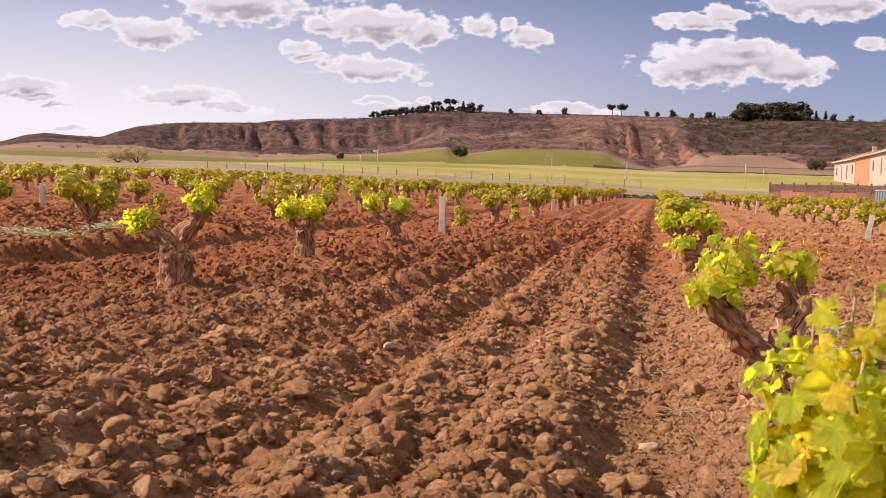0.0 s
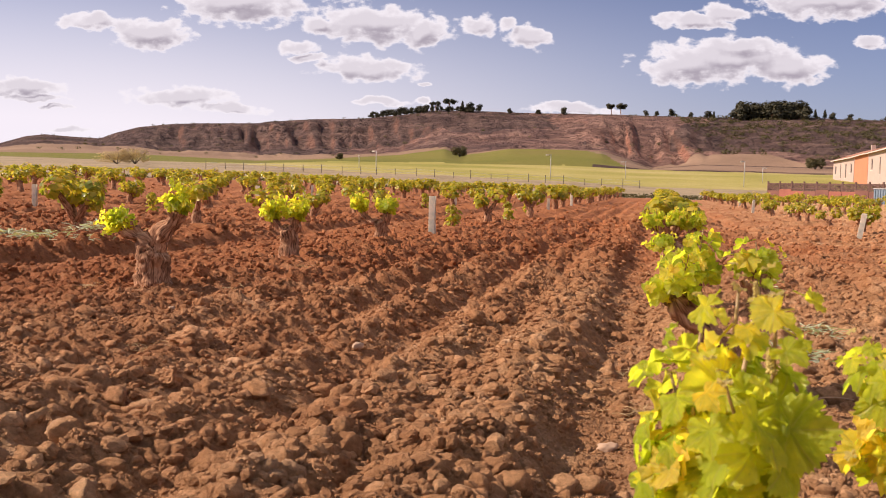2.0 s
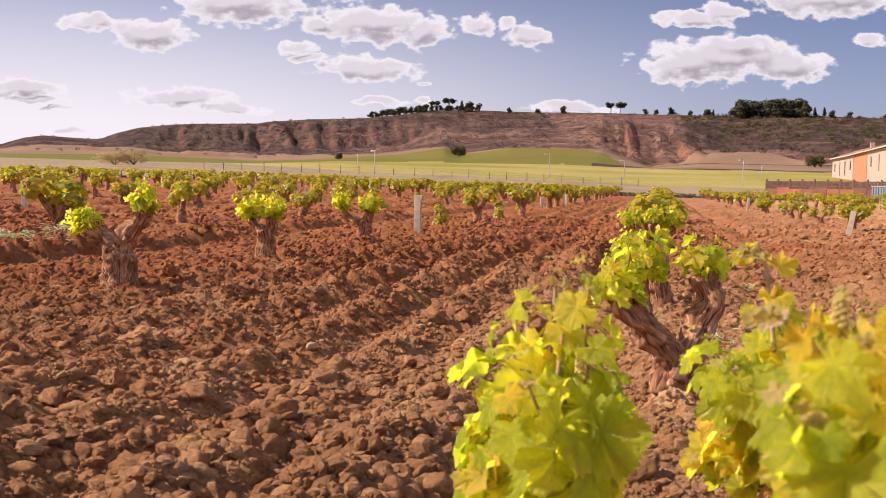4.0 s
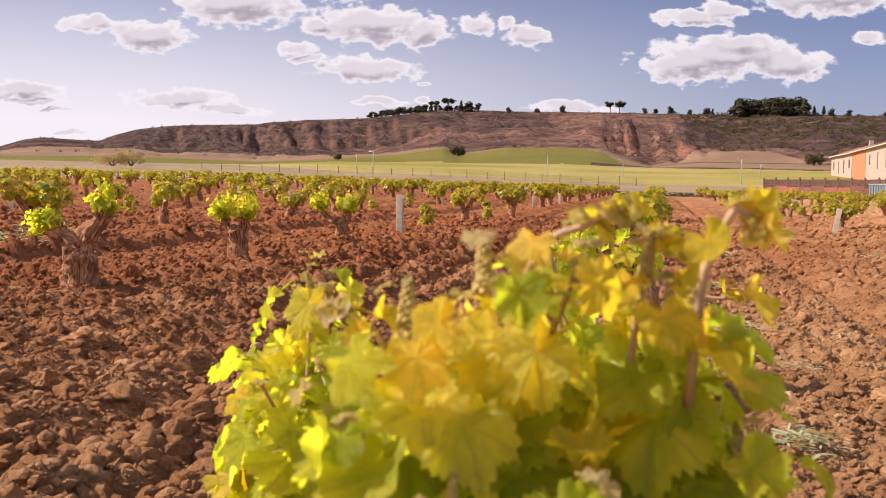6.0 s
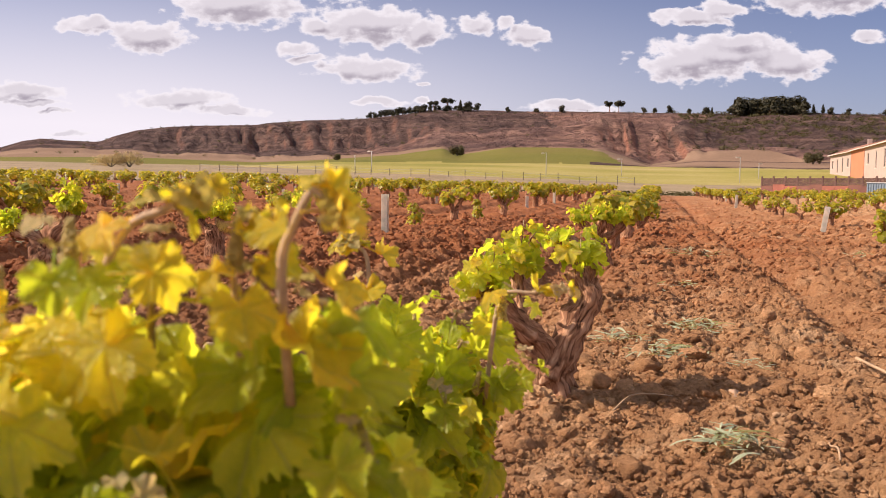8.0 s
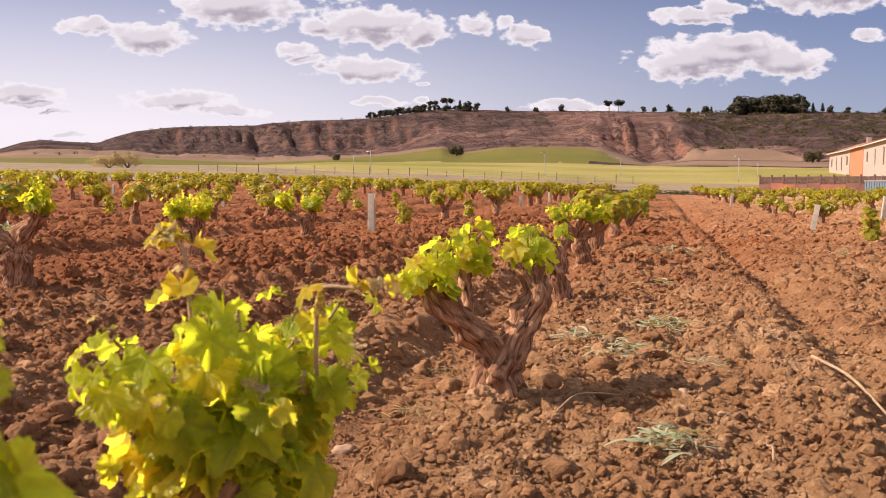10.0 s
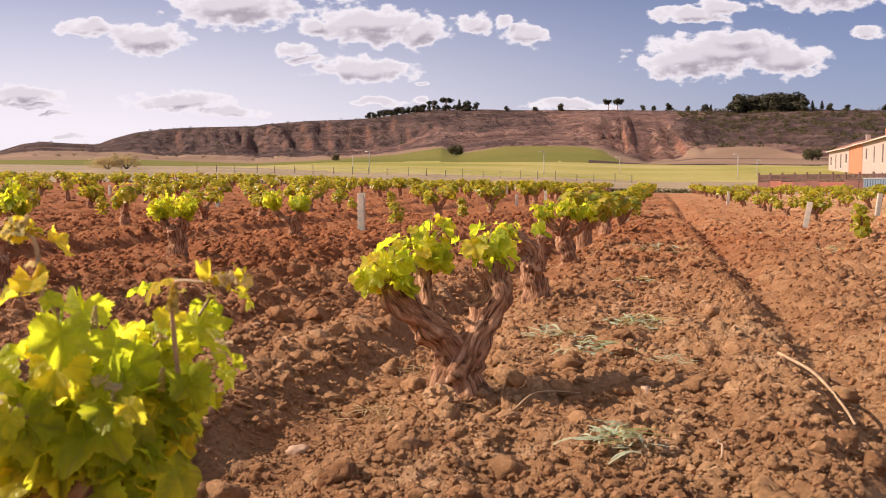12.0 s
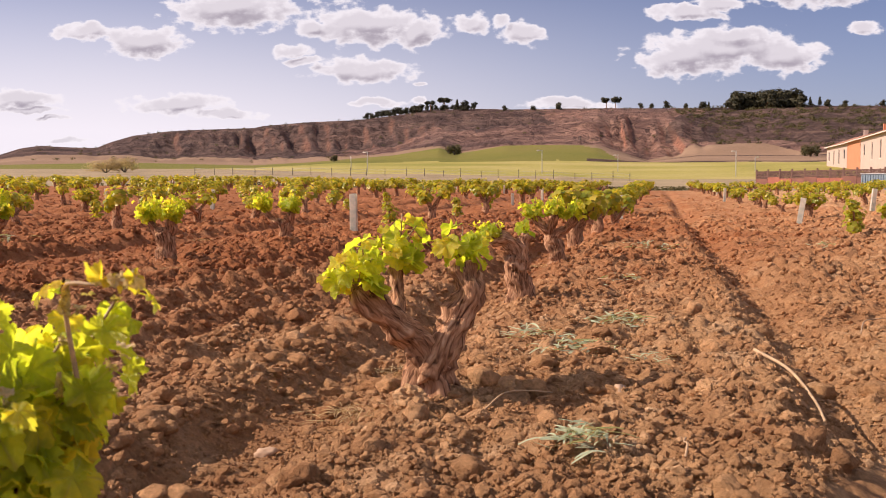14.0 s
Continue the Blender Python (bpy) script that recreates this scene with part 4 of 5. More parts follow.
def hero_vine(at, label, arms, rng, trunk_r=.075, fork=.25, fine=False, leaf=.075, lean=(0, 0), per=7, group="vines in the vineyard", spread_r=.09, rise=.10, buds=0):
    """An old bush vine: trunk, crooked arms and leafy shoots at each arm's end. arms: ends of the arms in the world."""
    x, y = at
    z = ground_z(x, y) - .03
    vine = thing("bush_vine", (x, y, z), label, "grapevine", group)
    base = Vector((x, y, z))
    seed = rng.randint(0, 999)
    head = Vector((lean[0], lean[1], fork - z))
    child("trunk", stem_mesh("trunk", [(0, 0, -.05), (lean[0] * .3 + .015, lean[1] * .3, fork * .35), (lean[0] * .7 - .01, lean[1] * .7, fork * .75), head], trunk_r * 1.15, trunk_r * .95, BARK, 30, 30, .26, seed, 4), vine)
    for k, (ax, ay, az, thick, tips, *via) in enumerate(arms):
        end = Vector((ax, ay, az)) - base
        mid = head.lerp(end, .5) + Vector((rng.uniform(-.03, .03), rng.uniform(-.03, .03), -.025))
        root = head - Vector((0, 0, trunk_r * .8))
        child("arm", stem_mesh("arm", [Vector(p) - base for p in via] + [end] if via else [root, head.lerp(mid, .5), mid, end], thick, thick * .62, BARK, 30, 24, .34, seed + k + 1, 3, .30), vine)
        if isinstance(tips, int):
            n, tips = tips, []
            for j in range(n):
                th = 2 * math.pi * j / n + rng.uniform(-.5, .5)
                q = .25 if j == 0 else rng.uniform(.6, 1)
                tips.append(end + Vector((math.cos(th) * spread_r * q, math.sin(th) * spread_r * q, rise * (1.2 if j == 0 else rng.uniform(.45, 1)))))
        else:
            tips = [Vector(p) - base for p in tips]
        for j, tip in enumerate(tips):
            shoot(vine, end, tip, rng, per, leaf, fine, buds if j % 3 == 0 else 0)
    return vine


def foliage_arrays(rng, centres, n, size, corners=5):
    """Many small folded leaves round the given centres: one joined mesh."""
    V, L, S = [], [], []
    v, f = leaf_geometry(10, 1, rng.randint(0, 99), 0) if corners > 4 else ([(0, -.4, 0), (.42, 0, .08), (0, .55, -.1), (-.42, 0, .08)], [(0, 1, 2), (0, 2, 3)])
    for (cx, cy, cz, rad, tall) in centres:
        for k in range(n):
            d = Vector((rng.gauss(0, 1), rng.gauss(0, 1), rng.gauss(0, 1))).normalized() * rng.uniform(.35, 1.0) ** .6
            at = Vector((cx + d.x * rad, cy + d.y * rad, cz + d.z * tall))
            m = leaf_pose(at, d + Vector((0, 0, .25)), size * rng.uniform(.6, 1.25), rng)
            b = len(V)
            V += [tuple(m @ Vector(p)) for p in v]
            for face in f:
                L += [b + i for i in face]
                S.append(len(face))
    return V, L, S


def bush_vine(rng, detail):
    """A vine of the middle distance, built once and copied: trunk, arms, foliage."""
    vine = thing("bush_vine", (0, 0, -20), "old bush vine, gnarled brown trunk, fresh yellow-green leaves", "grapevine", "vines in the vineyard")
    fork = rng.uniform(.16, .27)
    lean = (rng.uniform(-.07, .07), rng.uniform(-.07, .07))
    head = Vector((lean[0], lean[1], fork))
    seed = rng.randint(0, 999)
    r = rng.uniform(.052, .075)
    child("trunk", stem_mesh("trunk", [(0, 0, -.1), (lean[0] * .4 + .02, lean[1] * .4, fork * .5), head], r * 1.2, r, BARK, 9 if detail else 6, 10 if detail else 7, .3, seed, 4), vine)
    centres = []
    n = rng.randint(2, 4)
    for k in range(n):
        th = 2 * math.pi * k / n + rng.uniform(-.4, .4)
        reach, top = rng.uniform(.10, .23), rng.uniform(.32, .42)
        end = Vector((lean[0] + reach * math.cos(th), lean[1] + reach * math.sin(th), top))
        child("arm", stem_mesh("arm", [head - Vector((0, 0, r * .6)), head.lerp(end, .5) - Vector((0, 0, .02)), end], r * .7, r * .42, BARK, 7 if detail else 5, 8 if detail else 6, .3, seed + k, 0, .3), vine)
        centres.append((end.x, end.y, end.z + rng.uniform(.02, .07), rng.uniform(.13, .18), rng.uniform(.12, .17)))
    V, L, S = foliage_arrays(rng, centres, 72 if detail else 40, .085 if detail else .115, 5 if detail else 4)
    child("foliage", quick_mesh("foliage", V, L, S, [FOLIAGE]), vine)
    return vine


rng = random.Random(12)
# the vine beside the camera, with three leafy arms
near_vine = hero_vine((.72, -.30), "old bush vine thick with large bright yellow-green leaves",
          [(.585, -.27, .35, .045, [(.535, -.20, .49), (.565, -.22, .555), (.595, -.27, .59), (.625, -.31, .59), (.58, -.34, .51), (.63, -.24, .50), (.55, -.28, .44), (.635, -.25, .43)]),
           (.84, -.55, .45, .045, [(.823, -.638, .630), (.86, -.63, .638), (.785, -.644, .605), (.90, -.615, .632), (.91, -.59, .605), (.76, -.66, .565), (.935, -.60, .55), (.80, -.56, .59), (.87, -.66, .54), (.81, -.68, .53)]),
           (.84, -.08, .39, .045, [(.798, -.118, .56), (.91, -.016, .545), (.86, .0, .535), (.875, -.05, .51), (.74, -.15, .52), (.76, -.20, .50), (.93, -.06, .49), (.81, -.17, .46), (.87, -.13, .47), (.80, -.15, .37), (.88, -.10, .37), (.75, -.14, .40)])],
          rng, .07, .22, True, .080, (.02, .02), per=14, buds=1)
# its leading shoots: felted, hooked tips, small young leaves and upright clusters of flower buds
def leader(points, width, tip_leaves, size):
    ob = child("shoot", stem_mesh("shoot", points, width, width * .55, WOOL, 14, 8), near_vine)
    ob.matrix_parent_inverse = near_vine.matrix_basis.inverted()
    line = spline(points, 20)
    for k in range(tip_leaves):
        p, q = line[19 - k % 5], line[max(0, 16 - k % 5)]
        th = k * 2.4
        out = (p - q).normalized() * .8 + Vector((math.cos(th), math.sin(th), .4)) * .7
        child("leaf", rng.choice(TIP_LEAVES if k % 3 else FINE_YOUNG), ob, leaf_pose(p + out * size * .2, out, size * rng.uniform(.6, 1.2), rng, .2))
    for k in range(3):
        p = line[5 + 4 * k]
        th = k * 2.1 + width * 900
        out = Vector((math.cos(th), math.sin(th), .3))
        child("leaf", rng.choice(FINE_YOUNG), ob, leaf_pose(p + out * size * .5, out, size * 1.3, rng, .5))
    return ob


for points, width, n, size in (([(.826, -.60, .56), (.830, -.62, .615), (.843, -.62, .646), (.862, -.62, .655), (.878, -.62, .663)], .0026, 7, .022),
                               ([(.91, -.60, .57), (.914, -.62, .63), (.919, -.62, .648), (.928, -.62, .664), (.936, -.62, .655)], .0026, 7, .020),
                               ([(.785, -.60, .55), (.770, -.62, .59), (.757, -.62, .605), (.742, -.62, .611)], .0022, 6, .020),
                               ([(.88, -.58, .56), (.885, -.60, .61), (.888, -.61, .64), (.895, -.60, .650)], .0022, 5, .020),
                               ([(.81, -.10, .40), (.806, -.12, .50), (.798, -.12, .57), (.793, -.12, .603), (.775, -.12, .612)], .0030, 8, .030),
                               ([(.90, -.06, .45), (.915, -.10, .53), (.927, -.12, .568), (.955, -.12, .570), (.984, -.12, .574)], .0024, 6, .026),
                               ([(.595, -.28, .45), (.603, -.29, .53), (.608, -.30, .572), (.616, -.30, .580)], .0024, 5, .022)):
    leader(points, width, n, size)
for x, y, z, tall in ((.815, -.62, .622, 1.35), (.777, -.62, .596, 1.5), (.888, -.61, .630, 1.0), (.842, -.60, .618, 1.0), (.925, -.12, .545, 1.3), (.80, -.13, .56, 1.2), (.61, -.30, .575, 1.2)):
    ob = child("flower_bud", rng.choice(BUDS), near_vine, Matrix.Translation((x, y, z)) @ pose(0, 0, 0, rng.uniform(-12, 12), rng.uniform(-12, 12), 0) @ Matrix.Scale(tall * .9, 4))
    ob.matrix_parent_inverse = near_vine.matrix_basis.inverted()
# the row that runs away from it
hero_vine((.72, 1.90), "old bush vine, gnarled forked trunk, three tufts of leaves",
          [(.575, 1.75, .365, .050, [(.50, 1.69, .40), (.55, 1.66, .46), (.61, 1.70, .50), (.57, 1.80, .49), (.52, 1.76, .35), (.63, 1.78, .47)], (.76, 1.90, .10), (.72, 1.88, .19), (.655, 1.83, .255)),
           (.635, 1.95, .41, .026, [(.60, 1.93, .52), (.66, 1.94, .57), (.70, 1.98, .54), (.66, 2.02, .50), (.63, 1.90, .46)], (.665, 1.85, .24), (.655, 1.90, .31), (.645, 1.93, .36)),
           (.83, 2.00, .42, .054, [(.78, 1.96, .50), (.83, 2.02, .53), (.88, 2.01, .50), (.80, 2.06, .48)], (.76, 1.90, .09), (.80, 1.92, .20), (.852, 1.97, .31), (.845, 1.99, .37))],
          rng, .062, .15, False, .092, (.04, 0), per=6)
hero_vine((.69, 4.15), "old bush vine with a crooked trunk and one leafy arm",
          [(.555, 4.10, .375, .052, [(.46, 4.07, .40), (.50, 4.10, .47), (.56, 4.06, .46), (.52, 4.15, .44), (.60, 4.12, .47)], (.69, 4.15, .22), (.69, 4.14, .32), (.63, 4.12, .37)),
           (.74, 4.17, .40, .046, [(.72, 4.2, .46)], (.69, 4.15, .22), (.71, 4.16, .32))], rng, .060, .28, False, .075, (.0, 0), per=7)
hero_vine((.66, 6.44), "old bush vine with a leaning trunk and broad leafy crown", [(.48, 6.4, .42, .04, 6), (.66, 6.35, .44, .04, 6), (.80, 6.4, .42, .04, 5)], rng, .06, .28, False, .085, (-.03, 0), per=8, spread_r=.09, rise=.12)
# the row to the west
hero_vine((-2.42, 3.87), "stout old bush vine, thick leaning trunk, two leafy arms",
          [(-2.56, 3.84, .425, .060, [(-2.72, 3.82, .42), (-2.66, 3.80, .50), (-2.60, 3.84, .53), (-2.70, 3.88, .47), (-2.64, 3.78, .37), (-2.58, 3.80, .40)], (-2.39, 3.87, .22), (-2.42, 3.86, .33), (-2.49, 3.85, .37)),
           (-2.245, 3.88, .52, .062, [(-2.30, 3.86, .60), (-2.25, 3.86, .70), (-2.19, 3.90, .63), (-2.22, 3.92, .68), (-2.31, 3.90, .56), (-2.17, 3.85, .56)], (-2.39, 3.87, .22), (-2.35, 3.87, .36), (-2.28, 3.88, .44))],
          rng, .088, .30, False, .088, (.045, 0), per=9)
hero_vine((-2.45, 6.12), "old bush vine with a knotted trunk and fresh leaves", [(-2.58, 6.1, .40, .04, 6), (-2.38, 6.1, .42, .05, 8)], rng, .065, .30, False, .092, (.0, 0), per=10, spread_r=.13, rise=.20)
hero_vine((-2.32, 8.28), "old bush vine with a wide fork and fresh leaves", [(-2.52, 8.25, .44, .04, 6), (-2.22, 8.25, .42, .045, 8)], rng, .06, .28, False, .092, (.04, 0), per=10, spread_r=.13, rise=.19)

# all the others
near_kinds = [bush_vine(rng, True) for _ in range(7)]
far_kinds = [bush_vine(rng, False) for _ in range(5)]
GUARDS = [(-2.24, 10.35, .52, 0, 0), (.79, 15.7, .48, 4, 3), (3.40, 13.75, .46, 9, 0), (-11.2, 14.9, .5, 0, 0), (-2.4, 24.6, .48, 0, 2), (-2.3, 30.5, .48, 0, 0), (5.3, 18.2, .48, 6, 0),
          (3.8, 40, .5, 5, 0), (-8.5, 19.2, .48, 0, 2), (-9.4, 24.5, .45, 2, 0), (-5.7, 28, .45, 0, 0), (3.5, 31, .48, 3, 0), (-11.6, 31, .46, 0, 1), (6.6, 19.5, .45, 5, 0), (-18, 30, .46, 0, 0), (-5.4, 42, .45, 2, 0)]
SAPLINGS = [(3.52, 10.4), (-2.6, 13.2), (-2.25, 16.6), (-2.5, 21.2), (-5.3, 22.4), (-8.7, 14.9), (-5.6, 20.2)]
taken = [(.72, -.3), (.72, 1.9), (.69, 4.15), (.66, 6.44), (-2.47, 3.87), (-2.45, 6.12), (-2.32, 8.28)] + [g[:2] for g in GUARDS] + SAPLINGS
spots = []
for k in range(-22, 7):
    x0 = ROW0 + k * ROW_GAP
    shift = {0: -.35, -1: -.72, 1: -.10}.get(k, rng.uniform(0, 2.2))
    for j in range(-1, 33):
        x, y = x0 + rng.gauss(0, .08), shift + j * 2.26 + rng.gauss(0, .12)
        r, az = math.hypot(x - CENTRE[0], y - CENTRE[1]), math.degrees(math.atan2(x - CENTRE[0], y - CENTRE[1]))
        if r > FIELD_END - 1 or az < -44 or az > 19 or y < 2 or any(math.hypot(x - p, y - q) < 1.1 for p, q in taken) or rng.random() < .035:
            continue
        if k == 0 and y < 7.5:
            continue
        spots.append((r, x, y))
spots.sort()
for i, (r, x, y) in enumerate(spots[:280]):
    kind = rng.choice(near_kinds if r < 26 else far_kinds)
    copy_thing(kind, pose(x, y, ground_z(x, y) - .02, 0, 0, rng.uniform(0, 360)) @ Matrix.Scale(rng.uniform(.9, 1.18) * (.82 if x > 2 else 1) * (1 if r < 26 else 1.12), 4))
for kind in near_kinds + far_kinds:
    for o in kind.children_recursive:
        bpy.data.objects.remove(o)
    bpy.data.objects.remove(kind)


def far_vines():
    """The last rows, too far off to tell one vine from the next."""
    V, L, S, idx = [], [], [], []
    for r, x, y in spots[280:]:
        z = ground_z(x, y)
        s = rng.uniform(1.0, 1.3)
        tv, tf = tube_arrays([(x, y, z - .05), (x + rng.uniform(-.05, .05), y, z + .2 * s), (x, y, z + .42 * s)], [.06, .05, .04], 5)
        b = len(V)
        V += [tuple(p) for p in tv]
        for f in tf:
            L += [b + i for i in f]
            S.append(len(f))
            idx.append(1)
        fv, fl, fs = foliage_arrays(rng, [(x - .18, y, z + .45 * s, .19, .14), (x + .18, y + .05, z + .48 * s, .19, .14)], 22, .16, 4)
        b = len(V)
        V += fv
        L += [b + i for i in fl]
        S += fs
        idx += [0] * len(fs)
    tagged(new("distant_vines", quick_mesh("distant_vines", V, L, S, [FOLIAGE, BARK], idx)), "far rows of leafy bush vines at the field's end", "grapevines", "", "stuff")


far_vines()


def sapling(x, y):
    z = ground_z(x, y)
    ob = thing("young_vine", (x, y, z - .02), "small young vine, a bushy tuft of green leaves", "grapevine", "young vines")
    child("stem", stem_mesh("stem", [(0, 0, -.05), (.01, 0, .1), (0, .01, .26)], .02, .012, BARK, 6, 6), ob)
    V, L, S = foliage_arrays(rng, [(0, 0, .12, .12, .12), (.02, 0, .24, .13, .10), (-.02, 0, .33, .08, .07)], 42, .075)
    child("foliage", quick_mesh("foliage", V, L, S, [FOLIAGE]), ob)


for p in SAPLINGS:
    sapling(*p)


def guard(x, y, h, lx, ly):
    """A hollow square plastic tube with a folded corner seam and a stake inside."""
    z = ground_z(x, y)
    ob = thing("vine_guard", (x, y, z - .03), "white square plastic vine guard tube standing in the soil", "vine guard", "vine guards")
    ob.matrix_basis = pose(x, y, z - .03, -ly, lx, rng.uniform(-12, 12))
    w, t = .038, .004
    bm = bmesh.new()
    outer = [(-w, -w), (w, -w), (w, w), (-w, w)]
    rings = []
    for q, zz in ((1, 0), (1, h), (1 - t / w, h), (1 - t / w, 0)):
        rings.append([bm.verts.new((a * q, b * q, zz)) for a, b in outer])
    for r0, r1 in zip(rings, rings[1:] + rings[:1]):
        for k in range(4):
            bm.faces.new((r0[k], r0[(k + 1) % 4], r1[(k + 1) % 4], r1[k]))
    part("tube", bm, TUBE, ob)
    bm = bmesh.new()
    box(bm, -.012, -.012, -.08, .012, .012, h * .9)
    part("stake", bm, POST, ob)


for g in GUARDS:
    guard(*g)


# ---- weeds, straw and cuttings on the soil ----
def blades(rng, n, length, width, spread_r, flat, bend):
    """Long narrow leaves lying out from a middle, three segments each."""
    V, L, S = [], [], []
    for k in range(n):
        th = rng.uniform(0, 6.283)
        d, side = Vector((math.cos(th), math.sin(th), 0)), Vector((-math.sin(th), math.cos(th), 0))
        o = Vector((rng.gauss(0, spread_r), rng.gauss(0, spread_r), 0))
        ln, up, w = length * rng.uniform(.5, 1.2), rng.uniform(.1, 1) * flat, width * rng.uniform(.6, 1.3)
        twist = rng.uniform(-.4, .4)
        b = len(V)
        for j in range(5):
            s = j / 4
            p = o + d * ln * s + side * twist * ln * s * s + Vector((0, 0, up * ln * (s - bend * s * s) * 2 + .01))
            ww = w * (.35 + 1.3 * s * (1 - s) * 2) * (1 if j < 4 else .15)
            V += [tuple(p + side * ww), tuple(p - side * ww + Vector((0, 0, w * .5)))]
        for j in range(4):
            L += [b + 2 * j, b + 2 * j + 1, b + 2 * j + 3, b + 2 * j + 2]
            S.append(4)
    return V, L, S


BLADES = []
for k in range(10):
    V, L, S = blades(rng, 1, 1.0, .060, 0, .34, .98)
    BLADES.append(quick_mesh("blade", V, L, S, [WEED]))
for x, y, n, ln, sp in ((1.25, 1.32, 60, .070, .036), (1.23, 3.38, 75, .085, .075), (1.12, 2.66, 60, .085, .060), (.92, 2.95, 34, .080, .050), (1.40, 2.35, 18, .05, .035), (1.32, 7.2, 30, .11, .13), (1.20, 5.1, 34, .10, .10),
                        (-4.80, 6.35, 100, .15, .20), (-4.45, 6.45, 60, .14, .14), (-5.2, 6.2, 60, .14, .16), (2.9, 8.3, 20, .09, .06)):
    ob = thing("wilted_weed", (x, y, ground_z(x, y) + .030), "heap of pulled, wilted grey-green weeds on the soil" if x < 0 else "pulled, wilted grey-green weed lying on the soil", "weed", "wilted weeds")
    for k in range(int(n * 1.7)):
        dx, dy = rng.gauss(0, sp), rng.gauss(0, sp)
        child("blade", rng.choice(BLADES), ob, pose(dx, dy, ln * .55 * rng.random() * math.exp(-(dx * dx + dy * dy) / (2 * sp * sp)), rng.uniform(-18, 18), rng.uniform(-18, 18), rng.uniform(0, 360)) @ Matrix.Scale(ln * rng.uniform(.5, 1.2), 4))

for x, y, n, ln in ((.50, 1.85, 60, .12), (-1.55, 2.35, 40, .14), (-1.9, 4.1, 40, .16), (.46, 2.6, 50, .12), (.62, 1.75, 40, .10), (3.0, 12.6, 40, .22), (-2.75, 3.75, 40, .14), (-2.0, 5.4, 30, .14), (-3.6, 9, 40, .22), (.55, 6.2, 30, .14)):
    V, L, S = blades(rng, n, ln * .6, .0014, .05, .45, .85)
    ob = new("straw_tuft", quick_mesh("straw_tuft", V, L, S, [STRAW]))
    ob.matrix_basis = pose(x, y, ground_z(x, y) + .005)
    tagged(ob, "dry straw-coloured grass tuft on the soil", "dry grass", "", "stuff")

CANES = [((1.715, 2.36), (1.80, 2.20), (1.835, 1.94), (1.815, 1.64)), ((1.47, 1.22), (1.475, 1.28), (1.47, 1.34), (1.475, 1.39)), ((.95, 1.70), (1.0, 1.74), (1.06, 1.80), (1.12, 1.86)),
         ((1.0, 5.0), (1.15, 4.9), (1.3, 4.95), (1.4, 4.8)), ((2.2, 3.2), (2.25, 3.4), (2.3, 3.5), (2.4, 3.55))]
for k, pts in enumerate(CANES):
    line = [(x, y, ground_z(x, y) + .022 + .02 * (j in (1, 2))) for j, (x, y) in enumerate(pts)]
    r = .0058 if k == 0 else .003
    o = Vector(line[0])
    ob = new("cane", stem_mesh("cane", [Vector(p) - o for p in line], r, r * .6, STICK, 14, 7, .15, k))
    ob.matrix_basis = Matrix.Translation(o)
    tagged(ob, "dry bent vine cane lying on the soil", "cutting", "cut canes")


# ---- fence, lamps, trees, houses ----
def make_fence():
    ob = thing("field_fence", (*polar(-14, 112), 0), "post and wire fence along the dry grass verge", "fence")
    inv = ob.matrix_basis.inverted()
    tops = []
    for k in range(24):
        az = -27 + k * 1.12 + rng.uniform(-.1, .1)
        x, y = polar(az, 112 - .25 * abs(az + 14))
        z = ground_z(x, y)
        h = rng.uniform(.7, 1.05)
        bm = bmesh.new()
        bmesh.ops.create_cone(bm, cap_ends=True, segments=7, radius1=.045, radius2=.035, depth=h + .2, matrix=inv @ Matrix.Translation((x, y, z + h / 2 - .1)))
        part("post", bm, POST, ob)
        tops.append(inv @ Vector((x, y, z + h * .8)))
    for drop in (0, .35):
        child("wire", stem_mesh("wire", [p - Vector((0, 0, drop)) for p in tops], .012, .012, STEEL, 60, 4), ob)


make_fence()


def street_lamp(az, r, top_el):
    x, y = polar(az, r)
    z = ground_z(x, y)
    h = EYE_Z + r * math.tan(radians(top_el)) - z
    ob = thing("street_lamp", (x, y, z), "slim grey street lamp post with a short arm and lantern", "street lamp", "street lamps", turn=rng.uniform(0, 360))
    child("pole", stem_mesh("pole", [(0, 0, -.1), (0, 0, h * .5), (0, 0, h)], .06, .045, STEEL, 5, 8), ob)
    bm = bmesh.new()
    box(bm, -.1, -.05, h - .05, .75, .05, h + .02)
    part("arm", bm, STEEL, ob)
    bm = bmesh.new()
    box(bm, .3, -.10, h - .12, .75, .10, h - .03)
    box(bm, .36, -.07, h - .03, .69, .07, h + .05)
    part("lantern", bm, TRIM, ob)


for az, r, el in ((-17.0, 140, 2.19), (-18.0, 160, 1.91), (-6.54, 138, 2.19), (-2.11, 160, 1.86), (4.59, 138, 1.97), (5.61, 160, 1.62)):
    street_lamp(az, r, el)


